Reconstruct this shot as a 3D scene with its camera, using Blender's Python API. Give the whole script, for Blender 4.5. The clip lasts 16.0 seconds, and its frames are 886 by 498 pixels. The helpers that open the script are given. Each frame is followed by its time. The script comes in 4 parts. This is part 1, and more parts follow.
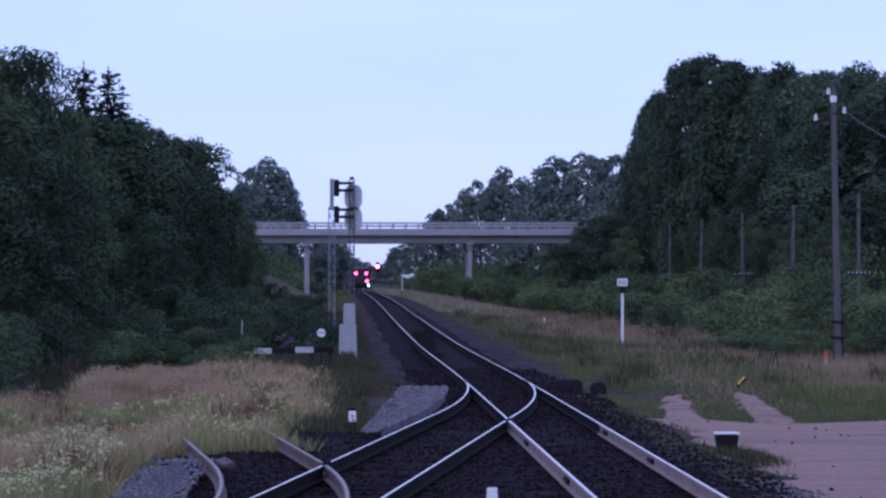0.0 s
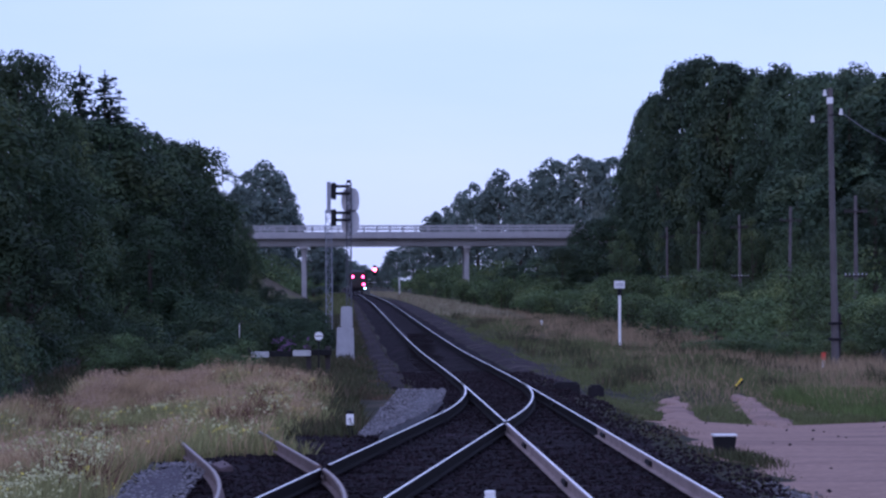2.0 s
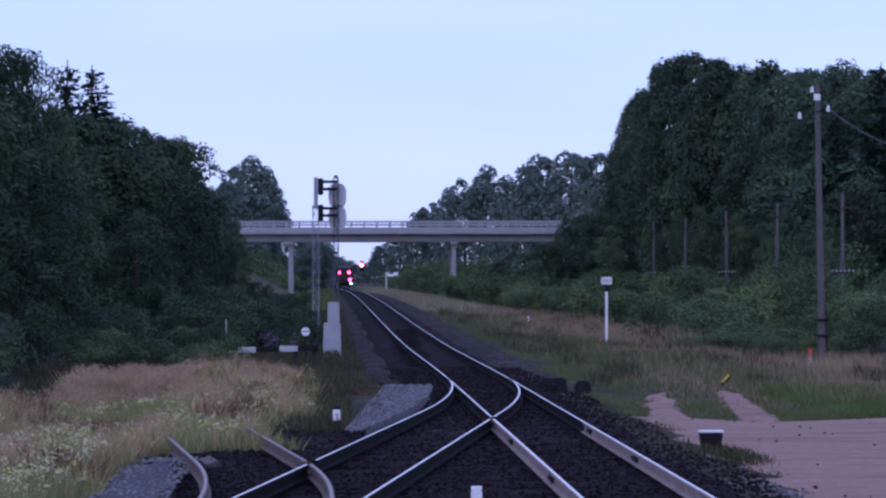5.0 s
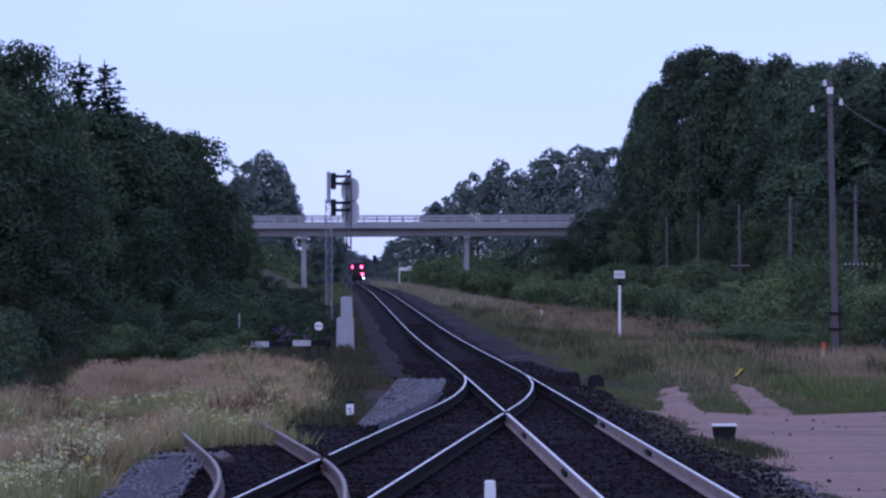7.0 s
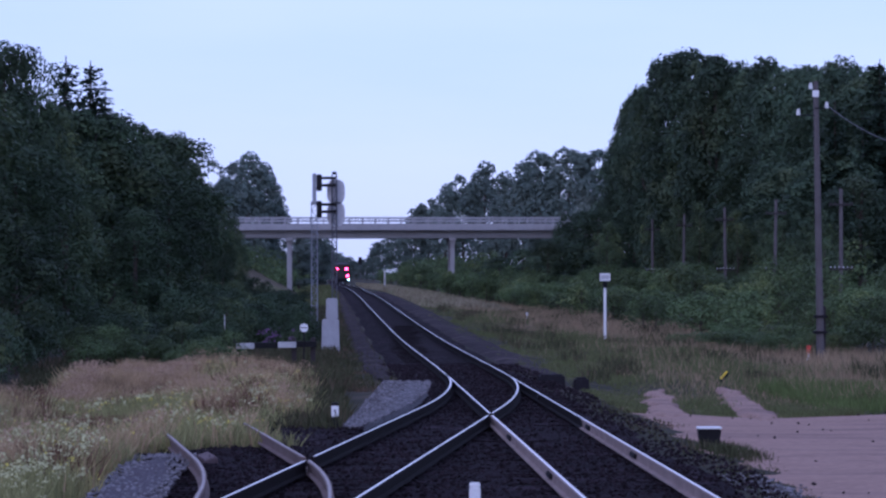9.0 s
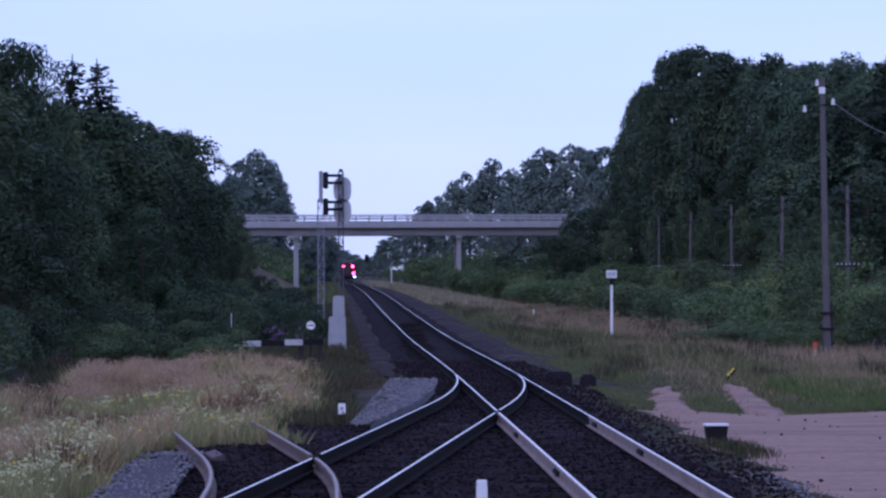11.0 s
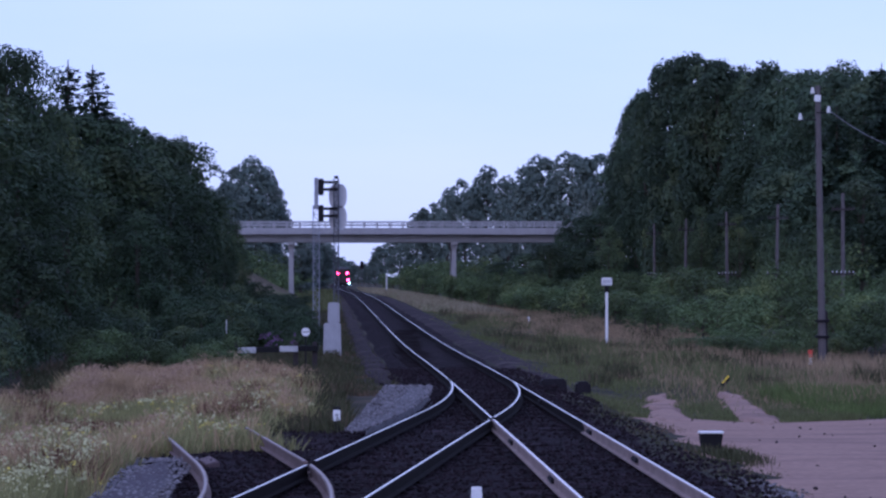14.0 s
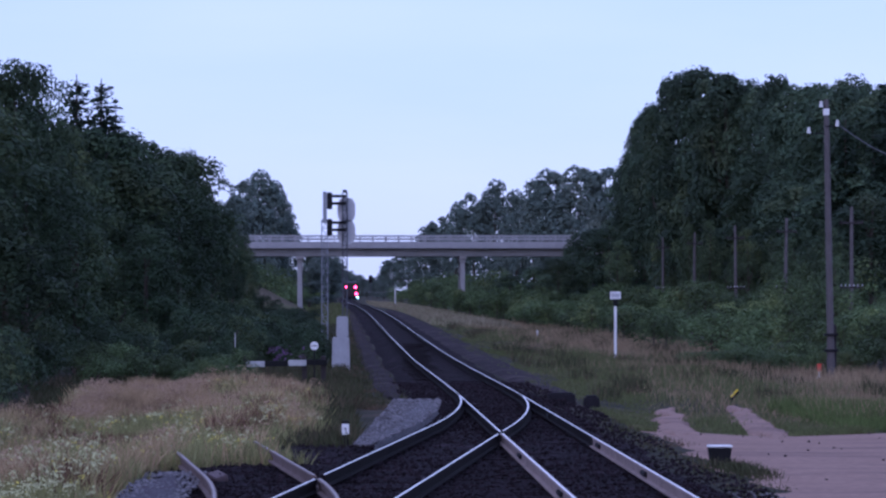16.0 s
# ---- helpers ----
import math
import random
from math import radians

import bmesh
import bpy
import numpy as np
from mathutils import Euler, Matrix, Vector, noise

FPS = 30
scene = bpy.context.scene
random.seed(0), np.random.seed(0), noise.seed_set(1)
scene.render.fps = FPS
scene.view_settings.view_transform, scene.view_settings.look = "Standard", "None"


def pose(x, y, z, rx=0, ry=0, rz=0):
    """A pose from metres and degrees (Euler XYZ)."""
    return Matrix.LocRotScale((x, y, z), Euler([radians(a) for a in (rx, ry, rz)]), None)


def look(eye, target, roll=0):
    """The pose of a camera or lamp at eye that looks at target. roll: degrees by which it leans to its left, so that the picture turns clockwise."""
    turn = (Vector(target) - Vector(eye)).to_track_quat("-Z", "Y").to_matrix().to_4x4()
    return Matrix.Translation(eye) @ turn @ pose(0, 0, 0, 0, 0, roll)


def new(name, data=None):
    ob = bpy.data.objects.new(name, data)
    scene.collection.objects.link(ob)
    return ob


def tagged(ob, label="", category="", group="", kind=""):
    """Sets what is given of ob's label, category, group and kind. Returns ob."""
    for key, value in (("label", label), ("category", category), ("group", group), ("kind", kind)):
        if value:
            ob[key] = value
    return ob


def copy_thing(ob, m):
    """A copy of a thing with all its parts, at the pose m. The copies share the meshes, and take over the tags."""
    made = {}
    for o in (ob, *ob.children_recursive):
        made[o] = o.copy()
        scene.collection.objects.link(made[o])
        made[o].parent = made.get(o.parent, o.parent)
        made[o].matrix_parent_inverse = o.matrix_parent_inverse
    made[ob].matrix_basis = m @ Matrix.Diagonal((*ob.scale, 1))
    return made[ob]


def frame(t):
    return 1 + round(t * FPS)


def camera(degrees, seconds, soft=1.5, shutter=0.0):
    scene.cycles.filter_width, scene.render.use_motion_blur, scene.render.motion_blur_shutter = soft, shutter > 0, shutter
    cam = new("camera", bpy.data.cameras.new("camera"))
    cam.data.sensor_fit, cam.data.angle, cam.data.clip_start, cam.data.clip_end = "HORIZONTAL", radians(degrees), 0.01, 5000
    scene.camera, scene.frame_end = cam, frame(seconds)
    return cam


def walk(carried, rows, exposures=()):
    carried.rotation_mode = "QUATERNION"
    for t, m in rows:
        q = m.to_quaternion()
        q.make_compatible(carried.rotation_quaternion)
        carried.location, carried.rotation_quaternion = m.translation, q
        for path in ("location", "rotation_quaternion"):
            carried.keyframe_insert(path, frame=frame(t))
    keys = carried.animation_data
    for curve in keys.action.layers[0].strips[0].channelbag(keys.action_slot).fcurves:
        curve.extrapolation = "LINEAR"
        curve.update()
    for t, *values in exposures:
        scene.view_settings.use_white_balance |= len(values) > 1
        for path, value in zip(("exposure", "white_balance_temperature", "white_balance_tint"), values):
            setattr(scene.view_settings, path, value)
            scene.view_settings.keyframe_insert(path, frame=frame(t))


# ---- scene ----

# Camera: hand-held long lens on one spot; x across the line, y along it, z up from the rail top.
EYE = (0.0, 0.0, 2.686)
cam = camera(14.53, 16.0, soft=2.4)
# seconds, yaw, pitch, roll
SWAY = [
    (0.0, -1.5461, 0.4658, 0.000),
    (0.5, -1.5747, 0.4422, -0.223),
    (1.0, -1.5931, 0.3591, -0.107),
    (1.5, -1.5970, 0.5155, -0.232),
    (2.0, -1.5920, 0.5126, -0.179),
    (2.5, -1.5579, 0.5175, -0.152),
    (3.0, -1.6221, 0.4031, 0.089),
    (3.5, -1.6338, 0.4090, -0.018),
    (6.0, -1.8497, 0.4520, -0.038),
    (6.5, -1.7032, 0.3766, -0.051),
    (7.0, -1.5933, 0.3477, -0.183),
    (7.5, -1.7599, 0.4123, 0.055),
    (8.0, -1.7358, 0.4198, -0.092),
    (8.5, -1.7383, 0.4185, -0.092),
    (9.0, -1.8326, 0.3802, -0.023),
    (11.5, -1.7090, 0.3370, -0.135),
    (12.0, -1.7826, 0.3394, 0.121),
    (12.5, -1.8729, 0.3094, 0.046),
    (13.0, -1.8875, 0.3748, 0.045),
    (13.5, -1.8585, 0.4525, -0.012),
    (14.0, -1.8029, 0.4508, 0.016),
    (14.5, -1.9832, 0.4968, 0.043),
    (15.0, -1.9070, 0.6742, -0.104),
    (15.5, -1.7904, 0.6940, 0.008),
    (16.0, -1.6611, 0.6794, -0.004),
]
walk(cam, [(t, pose(*EYE, 90 + pitch, -roll, yaw)) for t, yaw, pitch, roll in SWAY],
     exposures=[(0.0, 0.0, 4720, 31), (16.0, 0.0, 4720, 31)])

# ---------------------------------------------------------------- light
world = bpy.data.worlds.new("dusk")
scene.world = world
world.use_nodes = True
wn, wl = world.node_tree.nodes, world.node_tree.links
wn.clear()
sky = wn.new("ShaderNodeTexSky")
sky.sky_type, sky.sun_disc = "NISHITA", False
sky.sun_elevation, sky.sun_rotation = radians(20), radians(200)
sky.air_density, sky.dust_density, sky.ozone_density = 1.0, 0.4, 1.0
clear = wn.new("ShaderNodeBackground")
clear.inputs[1].default_value = 0.025
wl.new(sky.outputs[0], clear.inputs[0])
# thin evening cloud veil over the clear sky, with faint streaks
wtc, wmap, wnoise, wramp = wn.new("ShaderNodeTexCoord"), wn.new("ShaderNodeMapping"), wn.new("ShaderNodeTexNoise"), wn.new("ShaderNodeMix")
wmap.inputs["Scale"].default_value = (3.0, 3.0, 16.0)
wnoise.inputs["Scale"].default_value, wnoise.inputs["Detail"].default_value = 2.2, 5.0
wramp.data_type = "RGBA"
wramp.inputs[6].default_value, wramp.inputs[7].default_value = (0.545, 0.605, 0.76, 1), (0.72, 0.715, 0.82, 1)
wl.new(wtc.outputs["Generated"], wmap.inputs[0])
wl.new(wmap.outputs[0], wnoise.inputs["Vector"])
wl.new(wnoise.outputs[0], wramp.inputs[0])
veil = wn.new("ShaderNodeBackground")
veil.inputs[1].default_value = 0.86
wl.new(wramp.outputs[2], veil.inputs[0])
both, wo = wn.new("ShaderNodeAddShader"), wn.new("ShaderNodeOutputWorld")
wl.new(clear.outputs[0], both.inputs[0])
wl.new(veil.outputs[0], both.inputs[1])
wl.new(both.outputs[0], wo.inputs[0])
sun = new("sun", bpy.data.lights.new("sun", "SUN"))
sun.data.energy, sun.data.angle, sun.data.color = 0.55, radians(40), (1.0, 0.78, 0.62)
sun.matrix_world = look((-20, -55, 22), (0, 0, 0))


# ---------------------------------------------------------------- materials
def mat(name, base, rough=0.8, metal=0.0, var=0.25, scale=3.0, fine=30.0, bump=0.2, island=0.0, second=None,
        patch=0.4, emit=None, strength=0.0, translucent=0.0, rnd=0.0, dist=0.02, spec=0.5, stretch=None):
    """Procedural surface: base colour with variation at two sizes, optional second colour in patches, relief."""
    m = bpy.data.materials.new(name)
    m.use_nodes = True
    n, l = m.node_tree.nodes, m.node_tree.links
    b = n["Principled BSDF"]
    b.inputs["Roughness"].default_value, b.inputs["Metallic"].default_value = rough, metal
    b.inputs["Specular IOR Level"].default_value = spec
    geo = n.new("ShaderNodeNewGeometry")
    big, small = n.new("ShaderNodeTexNoise"), n.new("ShaderNodeTexNoise")
    for tex, s in ((big, scale), (small, fine)):
        tex.inputs["Scale"].default_value, tex.inputs["Detail"].default_value = s, 4.0
        l.new(geo.outputs["Position"], tex.inputs["Vector"])
    if stretch:
        along = n.new("ShaderNodeVectorMath")
        along.operation = "MULTIPLY"
        along.inputs[1].default_value = stretch
        l.new(geo.outputs["Position"], along.inputs[0])
        l.new(along.outputs[0], big.inputs["Vector"])
    rgb = n.new("ShaderNodeRGB")
    rgb.outputs[0].default_value = (*base, 1)
    colour = rgb.outputs[0]
    if second:
        ramp = n.new("ShaderNodeMapRange")
        ramp.inputs[1].default_value, ramp.inputs[2].default_value = patch, patch + 0.2
        l.new(big.outputs[0], ramp.inputs[0])
        mix = n.new("ShaderNodeMix")
        mix.data_type = "RGBA"
        mix.inputs[7].default_value = (*second, 1)
        l.new(ramp.outputs[0], mix.inputs[0])
        l.new(colour, mix.inputs[6])
        colour = mix.outputs[2]
    add = n.new("ShaderNodeMath")
    add.operation = "ADD"
    l.new(big.outputs[0], add.inputs[0])
    l.new(small.outputs[0], add.inputs[1])
    val = n.new("ShaderNodeMapRange")
    val.inputs[1].default_value, val.inputs[2].default_value = 0.6, 1.4
    val.inputs[3].default_value, val.inputs[4].default_value = 1 - var, 1 + var
    l.new(add.outputs[0], val.inputs[0])
    level = val.outputs[0]
    for amount, source in ((island, geo.outputs["Random Per Island"]), (rnd, None)):
        if amount:
            if source is None:
                source = n.new("ShaderNodeObjectInfo").outputs["Random"]
            r = n.new("ShaderNodeMapRange")
            r.inputs[3].default_value, r.inputs[4].default_value = 1 - amount, 1 + amount
            l.new(source, r.inputs[0])
            mul = n.new("ShaderNodeMath")
            mul.operation = "MULTIPLY"
            l.new(level, mul.inputs[0])
            l.new(r.outputs[0], mul.inputs[1])
            level = mul.outputs[0]
    hsv = n.new("ShaderNodeHueSaturation")
    l.new(colour, hsv.inputs["Color"])
    l.new(level, hsv.inputs["Value"])
    l.new(hsv.outputs[0], b.inputs["Base Color"])
    if bump:
        bp = n.new("ShaderNodeBump")
        bp.inputs["Strength"].default_value, bp.inputs["Distance"].default_value = bump, dist
        l.new(add.outputs[0], bp.inputs["Height"])
        l.new(bp.outputs[0], b.inputs["Normal"])
    if translucent:
        tr, ms = n.new("ShaderNodeBsdfTranslucent"), n.new("ShaderNodeMixShader")
        l.new(hsv.outputs[0], tr.inputs[0])
        ms.inputs[0].default_value = translucent
        l.new(b.outputs[0], ms.inputs[1])
        l.new(tr.outputs[0], ms.inputs[2])
        l.new(ms.outputs[0], n["Material Output"].inputs[0])
    if emit:
        b.inputs["Emission Color"].default_value = (*emit, 1)
        b.inputs["Emission Strength"].default_value = strength
    return m


GROUND = mat("soil_and_turf", (0.042, 0.040, 0.028), 0.95, var=0.35, scale=0.25, fine=6, second=(0.085, 0.068, 0.052), patch=0.5, bump=0.5, spec=0.05)
BANK = mat("dry_grass_bank", (0.15, 0.128, 0.092), 0.95, var=0.35, scale=0.4, fine=4, second=(0.12, 0.13, 0.06), patch=0.5, bump=0.6, dist=0.1, spec=0.05)
BALLAST = mat("dark_ballast", (0.015, 0.0095, 0.013), 0.9, var=0.5, scale=1.2, fine=24, second=(0.042, 0.029, 0.036), patch=0.55, bump=1.0, dist=0.05, spec=0.05)
PALE_BALLAST = mat("fresh_ballast", (0.13, 0.122, 0.13), 0.9, var=0.4, scale=1.1, fine=18, second=(0.060, 0.050, 0.054), patch=0.54, bump=1.0, dist=0.05, spec=0.05)
OLD_BALLAST = mat("dusty_violet_ballast", (0.105, 0.092, 0.105), 0.9, var=0.4, scale=1.6, fine=20, second=(0.05, 0.036, 0.040), patch=0.52, bump=1.0, dist=0.05, spec=0.05)
STONE = mat("ballast_stone", (0.022, 0.016, 0.019), 0.9, var=0.3, scale=0.8, fine=30, island=0.6, bump=0.2, spec=0.05)
PALE_STONE = mat("pale_stone", (0.16, 0.15, 0.16), 0.9, var=0.3, scale=0.8, fine=30, island=0.4, bump=0.2, spec=0.05)
DIRT = mat("sandy_dirt", (0.33, 0.218, 0.172), 0.95, var=0.3, scale=0.6, fine=7, stretch=(0.35, 1.0, 1.0), second=(0.19, 0.127, 0.107), patch=0.48, bump=0.6, dist=0.04, spec=0.05)
CESS = mat("trodden_cess", (0.036, 0.028, 0.031), 0.95, var=0.45, scale=0.6, fine=7, second=(0.075, 0.056, 0.058), patch=0.52, bump=0.6, dist=0.04, spec=0.05)
RAIL_TOP = mat("polished_rail_head", (0.88, 0.83, 0.80), 0.42, 0.75, var=0.1, scale=1.0, fine=20, bump=0.02)
RAIL_SIDE = mat("rusty_rail_side", (0.28, 0.215, 0.195), 0.85, var=0.3, scale=1.5, fine=25, bump=0.3, spec=0.05)
# Near-black side colour of the turnout rails and the farther main rails.
RAIL_DARK = mat("dark_rail_side", (0.014, 0.011, 0.012), 0.85, var=0.3, scale=1.5, fine=25, bump=0.3, spec=0.05)
RAIL_RUST = mat("dark_rust", (0.17, 0.128, 0.118), 0.88, var=0.35, scale=1.5, fine=25, bump=0.3, spec=0.05)
RAIL_DULL = mat("rusted_rail_head", (0.30, 0.25, 0.23), 0.6, 0.3, var=0.25, scale=1.5, fine=25, bump=0.2)
SLEEPER = mat("weathered_sleeper", (0.015, 0.011, 0.013), 0.9, var=0.35, scale=2.5, fine=18, rnd=0.35, bump=0.4, spec=0.05)
STEEL_DARK = mat("dark_steel", (0.02, 0.018, 0.022), 0.8, 0.0, var=0.25, scale=5, fine=40, bump=0.1, spec=0.1)
STEEL_MID = mat("worn_grey_steel", (0.10, 0.10, 0.115), 0.6, 0.2, var=0.3, scale=4, fine=40, bump=0.1)
STEEL_GREY = mat("grey_painted_steel", (0.26, 0.27, 0.30), 0.6, 0.1, var=0.2, scale=4, fine=40, bump=0.1)
BLACK = mat("black_paint", (0.012, 0.012, 0.014), 0.6, var=0.3, scale=6, fine=40, bump=0.1, spec=0.15)
WHITE = mat("white_paint", (0.78, 0.78, 0.78), 0.6, var=0.12, scale=6, fine=40, bump=0.1)
OLD_WHITE = mat("grimy_white_paint", (0.5, 0.5, 0.5), 0.75, var=0.3, scale=5, fine=30, bump=0.2)
DISC_GREY = mat("pale_grey_enamel", (0.46, 0.46, 0.48), 0.55, var=0.12, scale=5, fine=30, bump=0.05)
CONCRETE = mat("pale_concrete", (0.38, 0.38, 0.40), 0.9, var=0.18, scale=2.2, fine=20, second=(0.30, 0.30, 0.32), patch=0.58, bump=0.3)
BRIDGE = mat("bridge_concrete", (0.32, 0.315, 0.325), 0.9, var=0.15, scale=0.6, fine=6, second=(0.25, 0.245, 0.255), patch=0.55, bump=0.3)
# Girder concrete, somewhat darker than BRIDGE.
BRIDGE_DARK = mat("girder_concrete", (0.25, 0.25, 0.26), 0.9, var=0.2, scale=0.5, fine=6, bump=0.3)
WOOD = mat("grey_weathered_wood", (0.105, 0.092, 0.092), 0.9, var=0.3, scale=2.0, fine=25, bump=0.5)
CHOCK = mat("pinkish_old_timber", (0.13, 0.095, 0.10), 0.9, var=0.3, scale=6, fine=40, bump=0.4)
TAR = mat("tarred_wood", (0.035, 0.028, 0.03), 0.85, var=0.3, scale=2.0, fine=25, bump=0.4)
PORCELAIN = mat("white_porcelain", (0.6, 0.6, 0.58), 0.25, var=0.08, scale=8, fine=40, bump=0.0)
WIRE = mat("dull_wire", (0.16, 0.16, 0.17), 0.6, 0.5, var=0.1, bump=0.0)
YELLOW = mat("yellow_paint", (0.75, 0.55, 0.03), 0.6, var=0.15, scale=8, fine=40, bump=0.1)
RED = mat("red_paint", (0.65, 0.08, 0.05), 0.6, var=0.2, scale=8, fine=40, bump=0.1)
TRAIN_RED = mat("sooty_dark_red_paint", (0.012, 0.006, 0.007), 0.6, var=0.25, scale=1.0, fine=10, bump=0.1)
TRAIN_ROOF = mat("sooty_roof", (0.035, 0.035, 0.04), 0.8, var=0.25, scale=1.0, fine=10, bump=0.2)
GLASS = mat("dark_window_glass", (0.02, 0.022, 0.025), 0.08, var=0.1, bump=0.0)
TAIL_LAMP = mat("red_tail_lamp", (0.6, 0.02, 0.03), 0.3, emit=(1.0, 0.03, 0.08), strength=30.0, bump=0.0)
SIGNAL_LAMP = mat("red_signal_lamp", (0.6, 0.02, 0.03), 0.3, emit=(1.0, 0.06, 0.08), strength=40.0, bump=0.0)
GREEN_LAMP = mat("greenish_white_lamp", (0.5, 0.8, 0.7), 0.3, emit=(0.6, 1.0, 0.85), strength=7.0, bump=0.0)
BARK = mat("dark_bark", (0.07, 0.055, 0.045), 0.95, var=0.35, scale=1.5, fine=12, bump=0.6)
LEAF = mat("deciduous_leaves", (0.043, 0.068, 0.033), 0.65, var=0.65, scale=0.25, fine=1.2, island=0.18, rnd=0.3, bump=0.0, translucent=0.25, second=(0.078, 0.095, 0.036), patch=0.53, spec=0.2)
# LEAF lightened and blued: the tall trees' extra brightness is painted in.
PALER_LEAF = mat("brightened_forest_leaves", (0.060, 0.092, 0.052), 0.65, var=0.65, scale=0.2, fine=1.0, island=0.16, rnd=0.35, bump=0.0, translucent=0.25, second=(0.090, 0.112, 0.052), patch=0.52, spec=0.2)
YOUNG_LEAF = mat("young_birch_leaves", (0.085, 0.120, 0.058), 0.65, var=0.55, scale=0.3, fine=1.6, island=0.35, rnd=0.25, bump=0.0, translucent=0.25, second=(0.11, 0.13, 0.045), patch=0.52, spec=0.2)
NEEDLE = mat("spruce_needles", (0.022, 0.038, 0.022), 0.7, var=0.3, scale=0.4, fine=2, island=0.4, bump=0.0, translucent=0.1, spec=0.2)
# Far-tree leaves: pale grey-green, the haze of distance put into the colour.
HAZED_LEAF = mat("haze_tinted_leaves", (0.115, 0.15, 0.125), 0.65, var=0.35, scale=0.2, fine=1.2, island=0.14, rnd=0.2, bump=0.0, translucent=0.25, second=(0.15, 0.175, 0.14), patch=0.5, spec=0.2)
SHRUB_LEAF = mat("shrub_leaves", (0.088, 0.126, 0.050), 0.65, var=0.6, scale=0.3, fine=2, island=0.35, rnd=0.45, bump=0.0, translucent=0.25, second=(0.15, 0.165, 0.052), patch=0.55, spec=0.2)
DRY_GRASS = mat("dry_seeding_grass", (0.40, 0.29, 0.165), 0.85, var=0.4, scale=0.35, fine=3, island=0.3, bump=0.0, translucent=0.3, second=(0.31, 0.27, 0.12), patch=0.58, spec=0.2)
GREEN_GRASS = mat("green_meadow_grass", (0.28, 0.275, 0.115), 0.85, var=0.4, scale=0.4, fine=3, island=0.3, bump=0.0, translucent=0.3, second=(0.31, 0.24, 0.11), patch=0.54, spec=0.2)
VERGE_DRY = mat("dry_verge_grass", (0.30, 0.225, 0.135), 0.85, var=0.3, scale=0.35, fine=3, island=0.25, bump=0.0, translucent=0.3, second=(0.22, 0.19, 0.11), patch=0.58, spec=0.2)
VERGE_GREEN = mat("green_verge_grass", (0.12, 0.135, 0.055), 0.85, var=0.3, scale=0.4, fine=3, island=0.25, bump=0.0, translucent=0.3, second=(0.17, 0.14, 0.09), patch=0.54, spec=0.2)
SEED = mat("grass_seed_heads", (0.36, 0.255, 0.165), 0.85, var=0.3, scale=0.5, fine=4, island=0.3, bump=0.0, translucent=0.3, spec=0.1)
SORREL = mat("withered_sorrel", (0.13, 0.075, 0.05), 0.85, var=0.3, scale=1, fine=6, island=0.3, bump=0.0, spec=0.1)
LUSH = mat("lush_grass_blades", (0.115, 0.15, 0.05), 0.85, var=0.4, scale=0.5, fine=4, island=0.25, bump=0.0, translucent=0.3, spec=0.1)
DISTANT_GRASS = mat("pale_dry_grass", (0.30, 0.26, 0.17), 0.85, var=0.35, scale=0.12, fine=2, island=0.25, bump=0.0, translucent=0.3, second=(0.17, 0.18, 0.09), patch=0.5, spec=0.1)
RANK = mat("rank_weed_leaves", (0.065, 0.07, 0.035), 0.85, var=0.4, scale=0.5, fine=4, island=0.35, bump=0.0, translucent=0.2, second=(0.11, 0.078, 0.055), patch=0.48, spec=0.1)
FLOWER_WHITE = mat("cream_umbels", (0.50, 0.49, 0.26), 0.8, var=0.2, scale=2, fine=10, island=0.3, bump=0.0, translucent=0.3, spec=0.2)
FIREWEED = mat("purple_petals", (0.19, 0.10, 0.21), 0.8, var=0.25, scale=2, fine=10, island=0.3, bump=0.0, translucent=0.3, spec=0.1)
FLOWER_YELLOW = mat("yellow_flowers", (0.58, 0.50, 0.10), 0.8, var=0.2, scale=2, fine=10, island=0.3, bump=0.0, translucent=0.3, spec=0.2)


# ---------------------------------------------------------------- mesh helpers
def obj(name, verts, faces, material, parent=None, label="", smooth=False, mats=None, index=None):
    me = bpy.data.meshes.new(name)
    me.from_pydata(verts, [], faces)
    for m in (mats or [material]):
        me.materials.append(m)
    if index is not None:
        me.polygons.foreach_set("material_index", index)
    if smooth:
        me.polygons.foreach_set("use_smooth", [True] * len(me.polygons))
    me.update()
    ob = new(name, me)
    ob.parent = parent
    if label:
        ob["label"] = label
    return ob


def part(name, bm, material, parent, label="", smooth=False):
    me = bpy.data.meshes.new(name)
    bm.to_mesh(me)
    bm.free()
    me.materials.append(material)
    if smooth:
        me.polygons.foreach_set("use_smooth", [True] * len(me.polygons))
    ob = new(name, me)
    ob.parent = parent
    if label:
        ob["label"] = label
    return ob


def box(bm, x0, x1, y0, y1, z0, z1, bevel=0.0, taper=1.0):
    """A box, its top scaled by taper, edges bevelled."""
    made = bmesh.ops.create_cube(bm, size=1)["verts"]
    cx, cy = (x0 + x1) / 2, (y0 + y1) / 2
    for v in made:
        k = taper if v.co.z > 0 else 1
        v.co = Vector((cx + v.co.x * (x1 - x0) * k, cy + v.co.y * (y1 - y0) * k, z1 if v.co.z > 0 else z0))
    if bevel:
        edges = list({e for v in made for e in v.link_edges})
        bmesh.ops.bevel(bm, geom=edges, offset=bevel, segments=2, affect="EDGES")
    return bm


